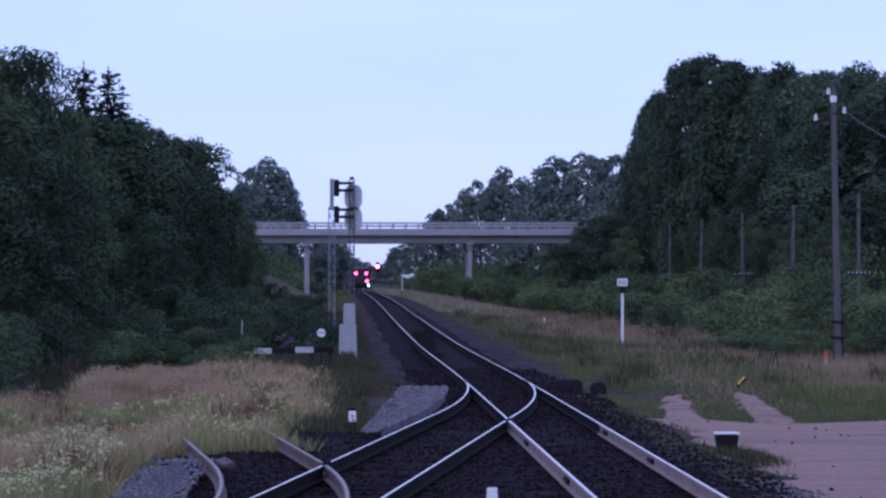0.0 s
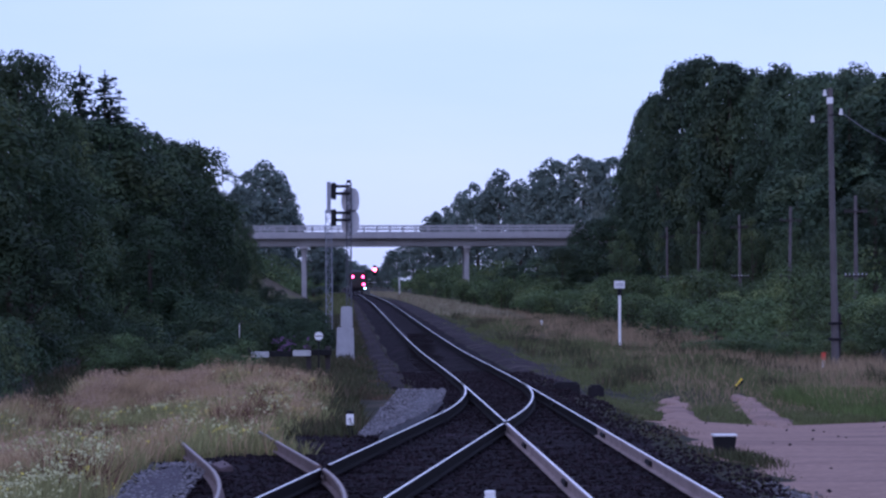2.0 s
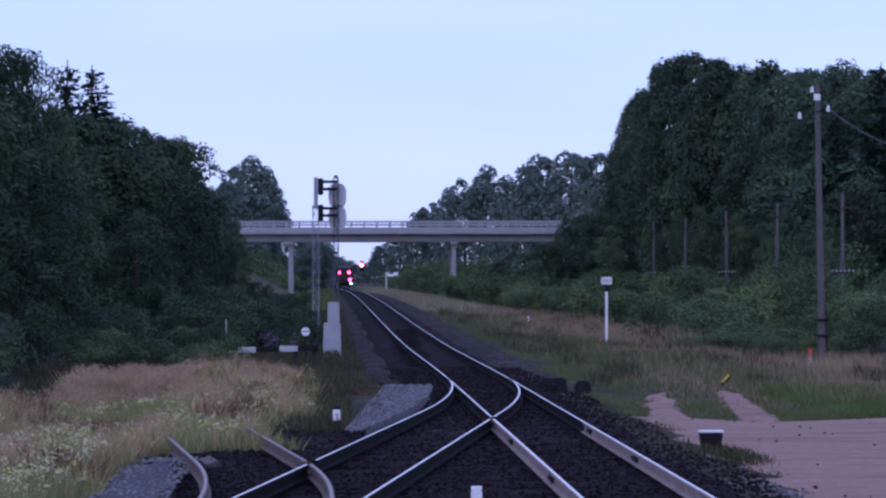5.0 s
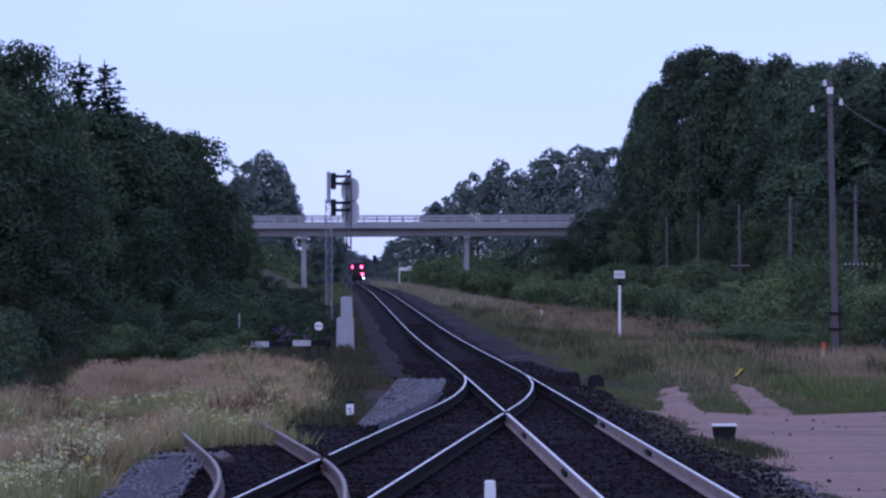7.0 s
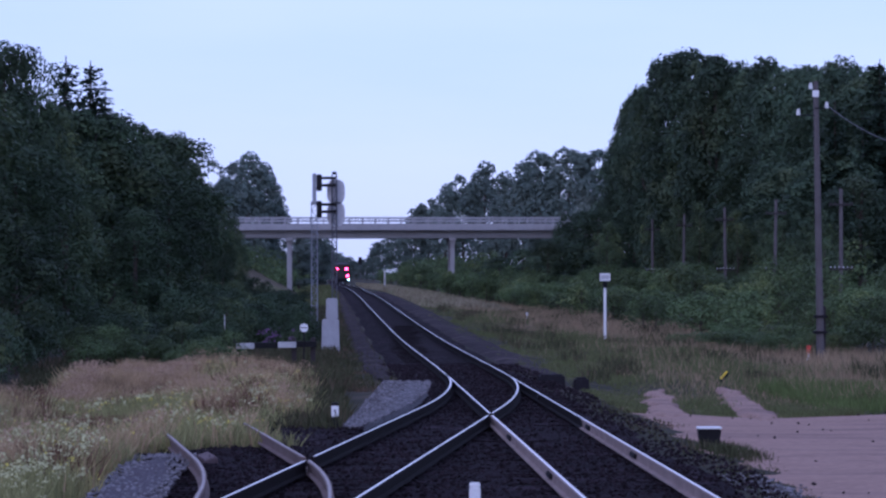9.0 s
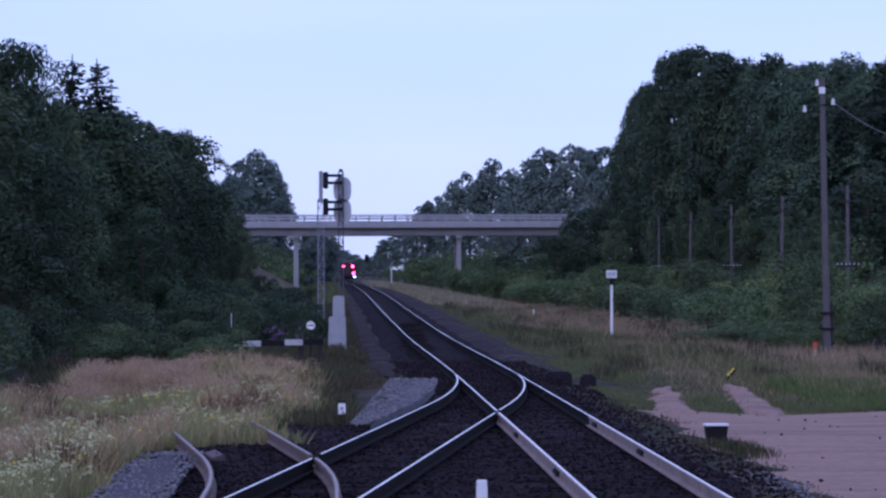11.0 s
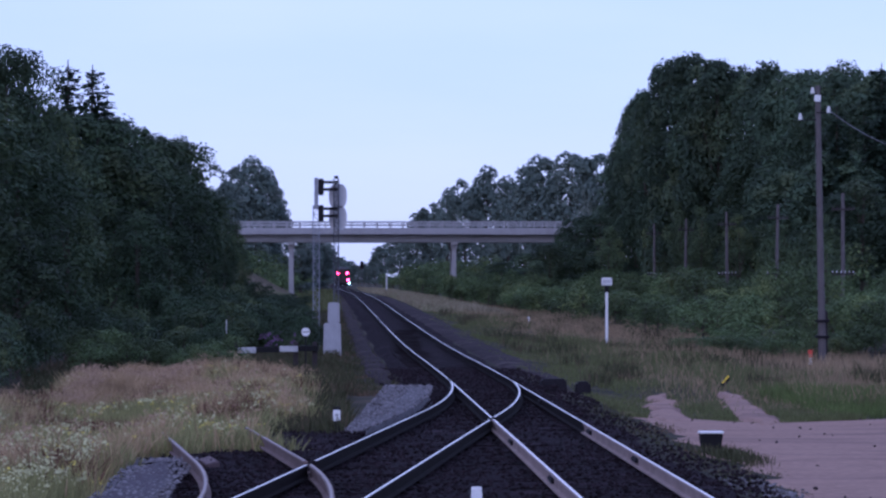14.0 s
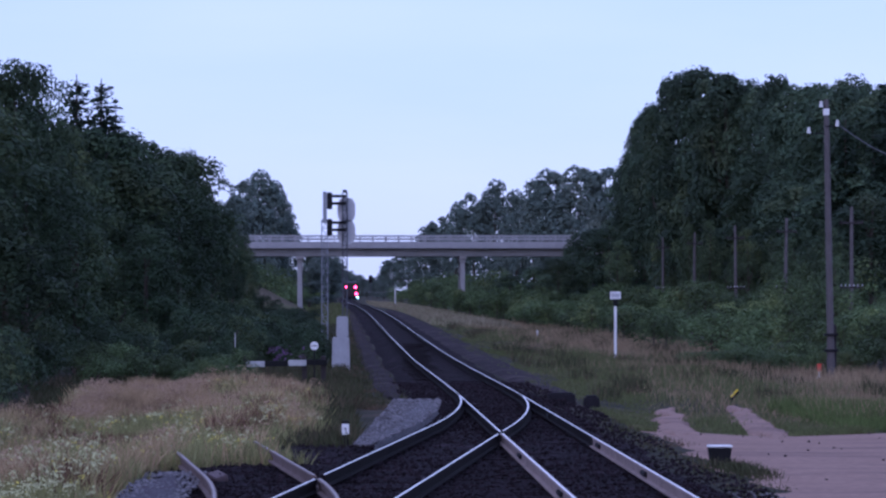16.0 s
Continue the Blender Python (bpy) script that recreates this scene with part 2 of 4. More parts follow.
def rod(bm, a, b, r0, r1=None, sides=8):
    """A round bar from a to b."""
    a, b = Vector(a), Vector(b)
    d = b - a
    made = bmesh.ops.create_cone(bm, cap_ends=True, segments=sides, radius1=r0, radius2=r0 if r1 is None else r1, depth=d.length)["verts"]
    m = Matrix.Translation((a + b) / 2) @ d.to_track_quat("Z", "Y").to_matrix().to_4x4()
    for v in made:
        v.co = m @ v.co
    return bm


def B():
    return bmesh.new()


def empty(name, m=None, **tags):
    e = new(name)
    if m is not None:
        e.matrix_basis = m
    return tagged(e, **tags)


# ---------------------------------------------------------------- the line in plan
HALF = 0.7965          # half the distance of the rail heads
MAIN = 3.80
TIP, FROG, LEAD = 91.2, 65.8, 22.22


def smooth(a, b, v):
    u = min(1, max(0, (v - a) / (b - a)))
    return u * u * (3 - 2 * u)


def main_x(y):
    return MAIN - 0.30 * smooth(88, 145, y) - 0.0026 * max(0, y - 140)


def rise(y):
    """Gentle summit in the line's level under the bridge."""
    return 0.7 * smooth(100, 340, y) - 0.45 * smooth(430, 640, y)


def cross_x(y):
    s = TIP - y
    if s <= LEAD:
        return MAIN - s * s / 400
    return MAIN - LEAD * LEAD / 400 - (s - LEAD) / 9


def trap_x(y):
    s = max(0, y - 42.5)
    return -0.82 - (s * s / 170 if s < 8.5 else 0.425 + (s - 8.5) * 0.1)


def ground_z(x, y):
    """Height of the ground sheet."""
    bed = max(smooth(-6, -3, x) * (1 - smooth(90, 105, y)), smooth(-1.0, 1.5, x)) * (1 - smooth(6, 8, x))
    z = -0.62 + 0.20 * bed
    z += 0.12 * smooth(-4, -9, x) * (1 - smooth(150, 200, y))
    z += 0.06 * math.sin(x * 0.7 + 1) * math.sin(y * 0.13) * (1 - bed)
    z += rise(y) * smooth(-6, -1.5, x) * (1 - smooth(8, 17, x))
    return z


def sheet(name, xs, ys, zf, material, label, category, kind="structure"):
    verts = [(x, y, zf(x, y)) for y in ys for x in xs]
    nx = len(xs)
    faces = [(j * nx + i, j * nx + i + 1, (j + 1) * nx + i + 1, (j + 1) * nx + i) for j in range(len(ys) - 1) for i in range(nx - 1)]
    return tagged(obj(name, verts, faces, material, smooth=True), label, category, kind=kind)


gx = [-2500, -800, -300, -120] + [-60 + 3 * i for i in range(14)] + [-18 + i for i in range(48)] + [30 + 4 * i for i in range(20)] + [160, 400, 1000, 2500]
gy = [-400, -100, 0] + [20 + 3 * i for i in range(60)] + [200 + 25 * i for i in range(36)] + [1200, 1600, 2200, 3200, 4500]
sheet("ground", gx, gy, ground_z, GROUND, "earth and turf ground beside the railway", "ground")


def bed_edges(y):
    """Left and right shoulder of the ballast."""
    right = main_x(y) + 2.35 + 0.15 * math.sin(y * 0.4)
    left = main_x(y) - 2.2 + 0.12 * math.sin(y * 0.55)
    if y < TIP:
        left = min(left, cross_x(y) - 2.0 + 0.2 * math.sin(y * 0.8))
    if y < 66:
        left = min(left, trap_x(y) - 1.7 + 0.3 * math.sin(y * 0.9))
    return left, right


def ballast():
    ys = [12 + 1.0 * i for i in range(100)] + [112 + 8 * i for i in range(130)]
    verts, faces = [], []
    n = 12
    for y in ys:
        a, b = bed_edges(y)
        for i in range(n):
            u = i / (n - 1)
            side = min(u, 1 - u) * (b - a)
            z = -0.24 - 0.34 * (1 - smooth(0, 0.9, side)) + (0.02 * math.sin(y * 3.1 + i) if 0 < i < n - 1 else -0.1) + rise(y)
            verts.append((a + (b - a) * u, y, z))
    for j in range(len(ys) - 1):
        for i in range(n - 1):
            faces.append((j * n + i, j * n + i + 1, (j + 1) * n + i + 1, (j + 1) * n + i))
    tagged(obj("ballast_bed", verts, faces, BALLAST, smooth=True), "dark oil-stained ballast bed under the tracks", "ballast", kind="structure")


ballast()

# rail section: foot, web, head
SECTION = [(-0.075, -0.18), (0.075, -0.18), (0.075, -0.165), (0.012, -0.15), (0.012, -0.045), (0.037, -0.038), (0.037, -0.006), (0.019, 0.0), (-0.019, 0.0), (-0.037, -0.006), (-0.037, -0.038), (-0.012, -0.045), (-0.012, -0.15), (-0.075, -0.165)]


def rail(xf, ys, parent, top=RAIL_TOP, side=RAIL_SIDE):
    n = len(SECTION)
    verts = [(xf(y) + dx, y, dz + rise(y)) for y in ys for dx, dz in SECTION]
    faces, index = [], []
    for j in range(len(ys) - 1):
        for i in range(n):
            k = (i + 1) % n
            faces.append((j * n + i, j * n + k, (j + 1) * n + k, (j + 1) * n + i))
            index.append(1 if i == 7 else 0)
    faces += [tuple(range(n))[::-1], tuple(range((len(ys) - 1) * n, len(ys) * n))]
    index += [0, 0]
    return obj("rail", verts, faces, None, parent, mats=[side, top], index=index)


def span(a, b, step):
    n = max(1, round((b - a) / step))
    return [a + (b - a) * i / n for i in range(n + 1)]


main_track = empty("railway_track", label="main railway track with shiny worn rails on ballast", category="railway track", kind="structure")
crossover = empty("railway_track", label="curved turnout track with shiny rails diverging", category="railway track", kind="structure")
trap = empty("railway_track", label="short rusty siding track ending in tall grass", category="railway track", kind="structure")
far_ys = span(10, 350, 10) + span(350, 650, 15)[1:] + span(650, 1300, 50)[1:]
rail(lambda y: main_x(y) + HALF, span(10, 63.5, 5), main_track)
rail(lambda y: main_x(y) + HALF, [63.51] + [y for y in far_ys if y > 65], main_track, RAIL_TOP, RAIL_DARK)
rail(lambda y: main_x(y) - HALF, [y for y in far_ys if y < FROG - 1.2] + [FROG - 0.6], main_track)
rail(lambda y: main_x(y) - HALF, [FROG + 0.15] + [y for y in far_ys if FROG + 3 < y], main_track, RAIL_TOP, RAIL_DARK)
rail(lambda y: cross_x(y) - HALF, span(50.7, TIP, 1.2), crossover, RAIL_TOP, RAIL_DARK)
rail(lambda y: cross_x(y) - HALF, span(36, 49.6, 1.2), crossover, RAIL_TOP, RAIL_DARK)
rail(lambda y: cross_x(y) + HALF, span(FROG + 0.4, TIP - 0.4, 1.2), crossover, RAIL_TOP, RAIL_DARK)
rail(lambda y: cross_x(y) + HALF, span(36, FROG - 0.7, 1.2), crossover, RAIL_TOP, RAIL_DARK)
rail(lambda y: trap_x(y) - HALF, span(20, 61, 1.0), trap, RAIL_DULL, RAIL_RUST)
rail(lambda y: trap_x(y) + HALF, span(20, 49.7, 1.0), trap, RAIL_DULL, RAIL_RUST)
rail(lambda y: trap_x(y) + HALF, span(50.6, 62, 1.0), trap, RAIL_DULL, RAIL_RUST)


# ---------------------------------------------------------------- bridge
def bridge():
    Y = 400.0
    b = empty("road_bridge", pose(0, 0, 0), label="grey concrete road bridge with railings across the line", category="bridge")
    x0, x1 = -30.0, 46.0
    part("deck", box(B(), x0, x1, Y - 0.6, Y + 9, 7.55, 7.95, 0.03), BRIDGE, b)
    for y in (Y + 0.35, Y + 3.0, Y + 5.6, Y + 8.2):
        part("girder", box(B(), x0, x1, y, y + 0.5, 6.62, 7.55, 0.03), BRIDGE_DARK, b)
    part("fascia", box(B(), x0, x1, Y - 0.72, Y - 0.603, 7.5, 8.02, 0.02), BRIDGE, b)
    for y in (Y - 0.5, Y + 8.8):
        part("parapet", box(B(), x0, x1, y, y + 0.12, 7.95, 8.27, 0.02), BRIDGE, b)
        x = x0 + 0.5
        while x < x1:
            part("post", box(B(), x, x + 0.12, y + 0.01, y + 0.11, 8.27, 8.94), BRIDGE, b)
            x += 1.5
        for z in (8.56, 8.91):
            part("rail_bar", box(B(), x0, x1, y + 0.02, y + 0.1, z, z + 0.11), BRIDGE, b)
    for x in (-23.7, -4.9, 13.9, 32.6):
        part("cap_beam", box(B(), x - 0.42, x + 0.42, Y + 0.3, Y + 8.7, 6.32, 6.62, 0.04), BRIDGE, b)
        for y in (Y + 0.9, Y + 7.4):
            part("column", box(B(), x - 0.27, x + 0.27, y, y + 0.7, -0.7, 5.75, 0.04), BRIDGE, b)
            part("column_head", box(B(), x - 0.27, x + 0.27, y, y + 0.7, 5.75, 6.32, 0.03, 1.45), BRIDGE, b)


bridge()


def embankment(name, sign, x0, x1):
    """Earth ramp that carries the road up to the bridge."""
    verts, faces = [], []
    xs, ys = sorted(span(min(x0, x1), max(x0, x1), 1.5), reverse=x0 > x1), [380 + 2.0 * i for i in range(26)]
    for y in ys:
        for x in xs:
            up = 0.52 * abs(x - x0) + 0.1 * math.sin(x * 1.7 + y)
            flank = smooth(380, 399, y) * (1 - smooth(411, 430, y))
            verts.append((x, y, min(7.4, -0.75 + up * flank)))
    n = len(xs)
    for j in range(len(ys) - 1):
        for i in range(n - 1):
            f = (j * n + i, j * n + i + 1, (j + 1) * n + i + 1, (j + 1) * n + i)
            faces.append(f if sign > 0 else f[::-1])
    tagged(obj(name, verts, faces, BANK, smooth=True), "grassy earth embankment carrying the road to the bridge", "embankment", kind="structure")


embankment("embankment_west", -1, -2.2, -60)
embankment("embankment_east", 1, 26.0, 80)

# ---------------------------------------------------------------- trees and shrubs
rng = np.random.default_rng(4)


def leaf_quads(points, normals, size, flat=0.6, squash=1.0):
    """Small bent leaf clumps, as loose quads, at points facing roughly along normals."""
    n = len(points)
    nrm = normals + rng.normal(0, flat, (n, 3))
    nrm /= np.linalg.norm(nrm, axis=1)[:, None]
    t = np.cross(nrm, rng.normal(0, 1, (n, 3)))
    t /= np.linalg.norm(t, axis=1)[:, None] + 1e-6
    b = np.cross(nrm, t)
    s = size * rng.uniform(0.6, 1.3, (n, 1))
    w = s * rng.uniform(0.45, 0.8, (n, 1))
    q = np.stack([points - t * s, points - b * w + nrm * s * 0.15, points + t * s, points + b * w + nrm * s * 0.15], 1)
    q[:, :, 2] = points[:, None, 2] + (q[:, :, 2] - points[:, None, 2]) * squash
    return q.reshape(-1, 3)


def crown_mesh(name, lobes, count, size, material, squash=1.0):
    pts, nrm = [], []
    area = sum(r * r for *_, r in lobes)
    for x, y, z, r in lobes:
        n = int(count * r * r / area)
        d = rng.normal(0, 1, (n, 3))
        d[:, 2] = np.where(d[:, 2] < -0.5, -d[:, 2], d[:, 2])
        d /= np.linalg.norm(d, axis=1)[:, None]
        bumpy = 1 + 0.12 * np.sin(d[:, :1] * 7 + x) * np.sin(d[:, 2:3] * 6 + z)
        rad = r * bumpy * rng.uniform(0.55, 1.08, (n, 1)) ** 0.5
        pts.append(np.array([[x, y, z]]) + d * rad * np.array([[1, 1, 0.85 * squash]]))
        nrm.append(d + np.array([[0, 0, 0.4]]))
    v = leaf_quads(np.concatenate(pts), np.concatenate(nrm), size, 0.32, squash)
    f = np.arange(len(v)).reshape(-1, 4)
    me = bpy.data.meshes.new(name)
    me.from_pydata(v.tolist(), [], f.tolist())
    me.materials.append(material)
    return me


def limb_bm(base, top, lobes, r):
    bm = B()
    mid = (base[0] + 0.12, base[1], (base[2] + top) / 2)
    rod(bm, base, mid, r, r * 0.7, 7)
    rod(bm, mid, (base[0], base[1], top), r * 0.7, r * 0.25, 7)
    for i, (x, y, z, s) in enumerate(lobes[:6]):
        rod(bm, (0.06, 0, max(0.8, z * 0.55)), (x * 0.9, y * 0.9, z), r * 0.35, r * 0.1, 5)
    return bm


def make_tree(seed, leaves=10000, leaf=0.098, foliage=LEAF, says="dense dark-green deciduous tree at the forest edge", flock="forest trees", squash=1.0, clumps=30):
    """Broad-leaved tree of unit shape: 10 m high, crown radius about 3 m."""
    r = random.Random(seed)
    lobes = [(0, 0, 5.6, 2.1), (0.2, 0, 7.4, 1.5), (0, 0.1, 3.6, 1.6)]
    for i in range(clumps):
        a, u = r.uniform(0, 6.283), r.uniform(-0.85, 1.0)
        ring = math.sqrt(1 - min(1, u * u)) * 2.15 * r.uniform(0.75, 1.05)
        lobes.append((math.cos(a) * ring, math.sin(a) * ring, 5.7 + 3.6 * u * r.uniform(0.9, 1.03), r.uniform(0.5, 1.05)))
    lobes += [(r.uniform(-1.6, 1.6), r.uniform(-1.6, 1.6), r.uniform(0.9, 2.4), r.uniform(0.7, 1.1)) for _ in range(6)]
    lobes += [(r.uniform(-0.7, 0.7), r.uniform(-0.5, 0.5), r.uniform(9.0, 9.4), r.uniform(0.4, 0.6)) for _ in range(3)]
    t = empty("tree", label=says, category="tree", group=flock)
    part("trunk", limb_bm((0, 0, -0.3), 8.5, lobes, 0.2), BARK, t)
    c = new("crown", crown_mesh("crown", lobes, leaves, leaf, foliage, squash))
    c.parent = t
    return t


def make_fir(seed):
    """Spruce of unit shape: 10 m high, radius about 1.6 m at the foot."""
    r = random.Random(seed)
    t = empty("spruce_tree", label="slender dark spruce rising above the forest edge", category="tree", group="spruces")
    bm = rod(B(), (0, 0, -0.3), (0, 0, 10), 0.16, 0.015, 7)
    part("trunk", bm, BARK, t)
    pts, nrm = [], []
    z = 1.5
    while z < 9.8:
        reach = 1.75 * (1 - z / 10.3) ** 0.8 + 0.08
        for i in range(max(3, int(13 * min(1, reach)))):
            a = r.uniform(0, 6.283)
            L = reach * r.uniform(0.6, 1.15)
            for s in np.linspace(0.1, 1, max(3, int(L * 9))):
                for _ in range(4):
                    pts.append((math.cos(a) * L * s + r.gauss(0, 0.08), math.sin(a) * L * s + r.gauss(0, 0.08), z - 0.25 * L * s * s + r.gauss(0, 0.09)))
                    nrm.append((math.cos(a) * 0.3, math.sin(a) * 0.3, 1))
        z += 0.30
    v = leaf_quads(np.array(pts), np.array(nrm), 0.115, 0.5)
    me = bpy.data.meshes.new("crown")
    me.from_pydata(v.tolist(), [], np.arange(len(v)).reshape(-1, 4).tolist())
    me.materials.append(NEEDLE)
    c = new("crown", me)
    c.parent = t
    return t


def make_shrub(seed, leaves=SHRUB_LEAF, says="leafy green shrub in the undergrowth", flock="undergrowth shrubs", called="shrub"):
    """Shrub of unit shape: 3 m high, 1.8 m radius."""
    r = random.Random(seed)
    lobes = []
    for i in range(11):
        a, k, z = r.uniform(0, 6.283), r.uniform(0.2, 1.2), r.uniform(0.5, 2.3)
        lobes.append((math.cos(a) * k, math.sin(a) * k, z, r.uniform(0.5, 0.85)))
    lobes.append((r.uniform(-0.3, 0.3), 0, 2.5, 0.4))
    t = empty(called, label=says, category=called, group=flock)
    part("stem", limb_bm((0, 0, -0.2), 2.2, lobes, 0.05), BARK, t)
    c = new("crown", crown_mesh("crown", lobes, 2200, 0.068, leaves))
    c.parent = t
    return t


def planted(kinds, spots, unit, wide):
    """Spots of x, y, height, radius; the first of each kind is the maker's own object."""
    used = set()
    for i, (x, y, h, r) in enumerate(spots):
        k = rng.integers(len(kinds))
        src = kinds[k]
        s = Matrix.Diagonal((r / wide, r / wide, h / unit, 1))
        m = pose(x, y, ground_z(x, y), 0, 0, float(rng.uniform(0, 360))) @ s
        if src["fresh"]:
            src["thing"].matrix_basis = m
            src["fresh"] = False
        else:
            o = src["thing"]
            keep = o.matrix_basis.copy()
            o.matrix_basis = Matrix()
            copy_thing(o, m)
            o.matrix_basis = keep


def fresh(things):
    return [{"thing": t, "fresh": True} for t in things]


LEFT = [
    (-13.0, 130, 12.2, 3.0),
    (-12.1, 140, 12.3, 1.7),
    (-12.1, 110, 9.9, 3.6),
    (-11.7, 170, 11.1, 4.0),
    (-11.4, 190, 11.7, 4.2),
    (-10.8, 215, 12.0, 4.3),
    (-10.2, 235, 12.7, 2.2),
    (-11.1, 270, 12.5, 2.2),
    (-11.6, 320, 11.3, 1.8),
    (-11.7, 140, 10.2, 2.6),
    (-10.1, 160, 9.1, 3.3),
    (-8.9, 190, 9.0, 3.2),
    (-9.1, 240, 7.7, 1.9),
    (-10.7, 340, 7.4, 1.8),
    (-10.7, 345, 9.7, 2.2),
    (-10.4, 360, 8.2, 2.0),
    (-9.7, 372, 6.6, 1.6),
    (-10.4, 115, 7.8, 2.8),
    (-9.9, 130, 6.7, 2.4),
    (-8.5, 150, 6.0, 2.2),
    (-9.7, 100, 5.1, 2.2),
    (-10.9, 100, 6.4, 2.3),
    (-12.0, 128, 11.9, 2.4),
    (-11.9, 150, 10.4, 2.6),
    (-11.8, 160, 11.0, 4.0),
    (-11.5, 180, 11.5, 4.1),
    (-11.3, 205, 12.0, 4.3),
    (-10.3, 228, 12.5, 4.3),
    (-10.3, 200, 11.0, 4.0),
    (-11.1, 250, 12.8, 2.4),
    (-11.9, 300, 12.4, 2.0),
    (-12.0, 335, 12.2, 2.2),
]
FAR_LEFT = [
    (-12.5, 520, 21.0, 4.8),
    (-14.8, 525, 20.3, 3.5),
    (-10.4, 530, 19.8, 3.6),
    (-14.9, 500, 17.1, 4.3),
    (-9.1, 545, 16.5, 3.4),
    (-5.3, 560, 9.4, 3.4),
    (-3.0, 650, 9.6, 3.5),
    (-1.9, 820, 9.9, 3.6),
    (0.0, 1050, 9.4, 5),
    (2.5, 1100, 9.3, 4),
    (5.7, 1250, 8.5, 4),
    (10.0, 1400, 7.6, 6),
    (13.6, 1350, 8.5, 5),
    (-1.8, 900, 12.0, 4),
    (-2.5, 760, 11.9, 3),
    (-4.5, 640, 11.0, 3),
]
RIGHT = [
    (33.9, 330, 25.5, 5),
    (32.9, 345, 25.6, 4.0),
    (35.5, 320, 24.3, 4.5),
    (38.7, 310, 23.5, 4),
    (39.6, 300, 21.8, 4.5),
    (40.9, 285, 20.8, 4.3),
    (41.4, 270, 19.5, 4.3),
    (32.4, 360, 23.7, 3.4),
    (32.3, 380, 22.3, 3.0),
    (32.7, 400, 19.0, 3.0),
    (38.7, 330, 24.4, 4.3),
    (34.4, 330, 14.0, 4.3),
    (36.6, 310, 14.3, 4.3),
    (39.4, 300, 14.9, 4.3),
    (36.5, 280, 12.3, 4.3),
    (37.3, 260, 13.4, 4.3),
    (38.3, 250, 10.6, 3.8),
    (34.4, 370, 13.5, 4.3),
    (41.0, 300, 22.2, 4.3),
    (44.5, 305, 22.6, 4.3),
    (43.2, 290, 21.4, 4.3),
    (47.0, 300, 22.0, 4.5),
    (33.4, 338, 24.9, 4.3),
    (34.7, 325, 24.4, 4.3),
    (38.4, 318, 23.0, 4.3),
    (40.2, 292, 21.0, 4.3),
    (32.3, 370, 23.2, 3.0),
    (27.1, 375, 10.2, 4.2),
    (27.6, 360, 10.3, 3.7),
    (25.7, 385, 8.9, 2.0),
    (22.4, 360, 6.9, 2.4),
    (19.2, 350, 5.8, 2.4),
    (16.7, 345, 5.0, 2.4),
]
FAR_RIGHT = [
    (33.4, 440, 19.5, 4.3),
    (31.6, 460, 20.0, 5),
    (29.0, 480, 20.3, 4.5),
    (27.6, 500, 19.5, 4.3),
    (26.5, 600, 22.2, 5),
    (23.4, 620, 21.2, 4.3),
    (28.0, 560, 19.4, 4.3),
    (22.3, 680, 20.4, 4.3),
    (20.7, 740, 19.5, 4.3),
    (19.1, 800, 18.6, 4.3),
    (16.2, 850, 14.3, 4.3),
    (13.9, 950, 12.5, 4.3),
    (13.8, 1150, 10.3, 3.7),
    (12.3, 1400, 8.7, 3.1),
]
TREES = fresh([make_tree(s) for s in range(7)])
TALL_TREES = fresh([make_tree(s, 13000, 0.112, PALER_LEAF, squash=0.8, clumps=60) for s in (51, 52, 53, 54, 55)])
FAR_TREES = fresh([make_tree(s, 7000, 0.175, HAZED_LEAF, "distant tree beyond the bridge, leaves paled for haze", "distant trees", squash=0.88, clumps=44) for s in (41, 42, 43, 44)])
BACK_TREES = fresh([make_tree(s, 1800, 0.28) for s in (21, 22, 23)])
YOUNG_TREES = fresh([make_tree(s, 9000, 0.10, YOUNG_LEAF, "young light green tree before the dark forest", "young trees", clumps=36) for s in (61, 62)])
FIRS = fresh([make_fir(s) for s in (1, 2)])
SHRUBS = fresh([make_shrub(s) for s in range(6)])
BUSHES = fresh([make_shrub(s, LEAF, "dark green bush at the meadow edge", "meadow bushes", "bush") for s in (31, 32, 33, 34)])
fill = random.Random(11)
planted(TREES, LEFT, 10, 3.0)
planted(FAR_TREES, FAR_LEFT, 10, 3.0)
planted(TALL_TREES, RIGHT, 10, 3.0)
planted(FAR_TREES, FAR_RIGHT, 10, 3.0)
planted(BACK_TREES, [(fill.uniform(-34, -15), fill.uniform(110, 330), fill.uniform(7, 9.5), fill.uniform(3, 4)) for _ in range(16)], 10, 3.0)
planted(BACK_TREES, [(fill.uniform(40, 75), fill.uniform(240, 440), fill.uniform(11, 15), fill.uniform(4, 6)) for _ in range(20)], 10, 3.0)
planted(BACK_TREES, [(fill.uniform(38, 52), fill.uniform(335, 410), fill.uniform(15, 19), fill.uniform(4, 5.5)) for _ in range(14)], 10, 3.0)
planted(BACK_TREES, [(fill.uniform(42, 56), fill.uniform(290, 340), fill.uniform(13, 17), fill.uniform(4, 5.5)) for _ in range(10)], 10, 3.0)
planted(YOUNG_TREES, [(32.2, 322, 10.8, 1.9), (32.4, 345, 11.2, 2.1), (32.3, 304, 9.8, 1.9), (32.5, 278, 8.4, 1.8), (32.8, 256, 7.4, 1.8), (32.2, 385, 11.0, 2.2), (27.8, 350, 8.4, 2.0), (33.5, 240, 7.8, 1.9), (31.6, 222, 5.6, 1.7)], 10, 3.0)
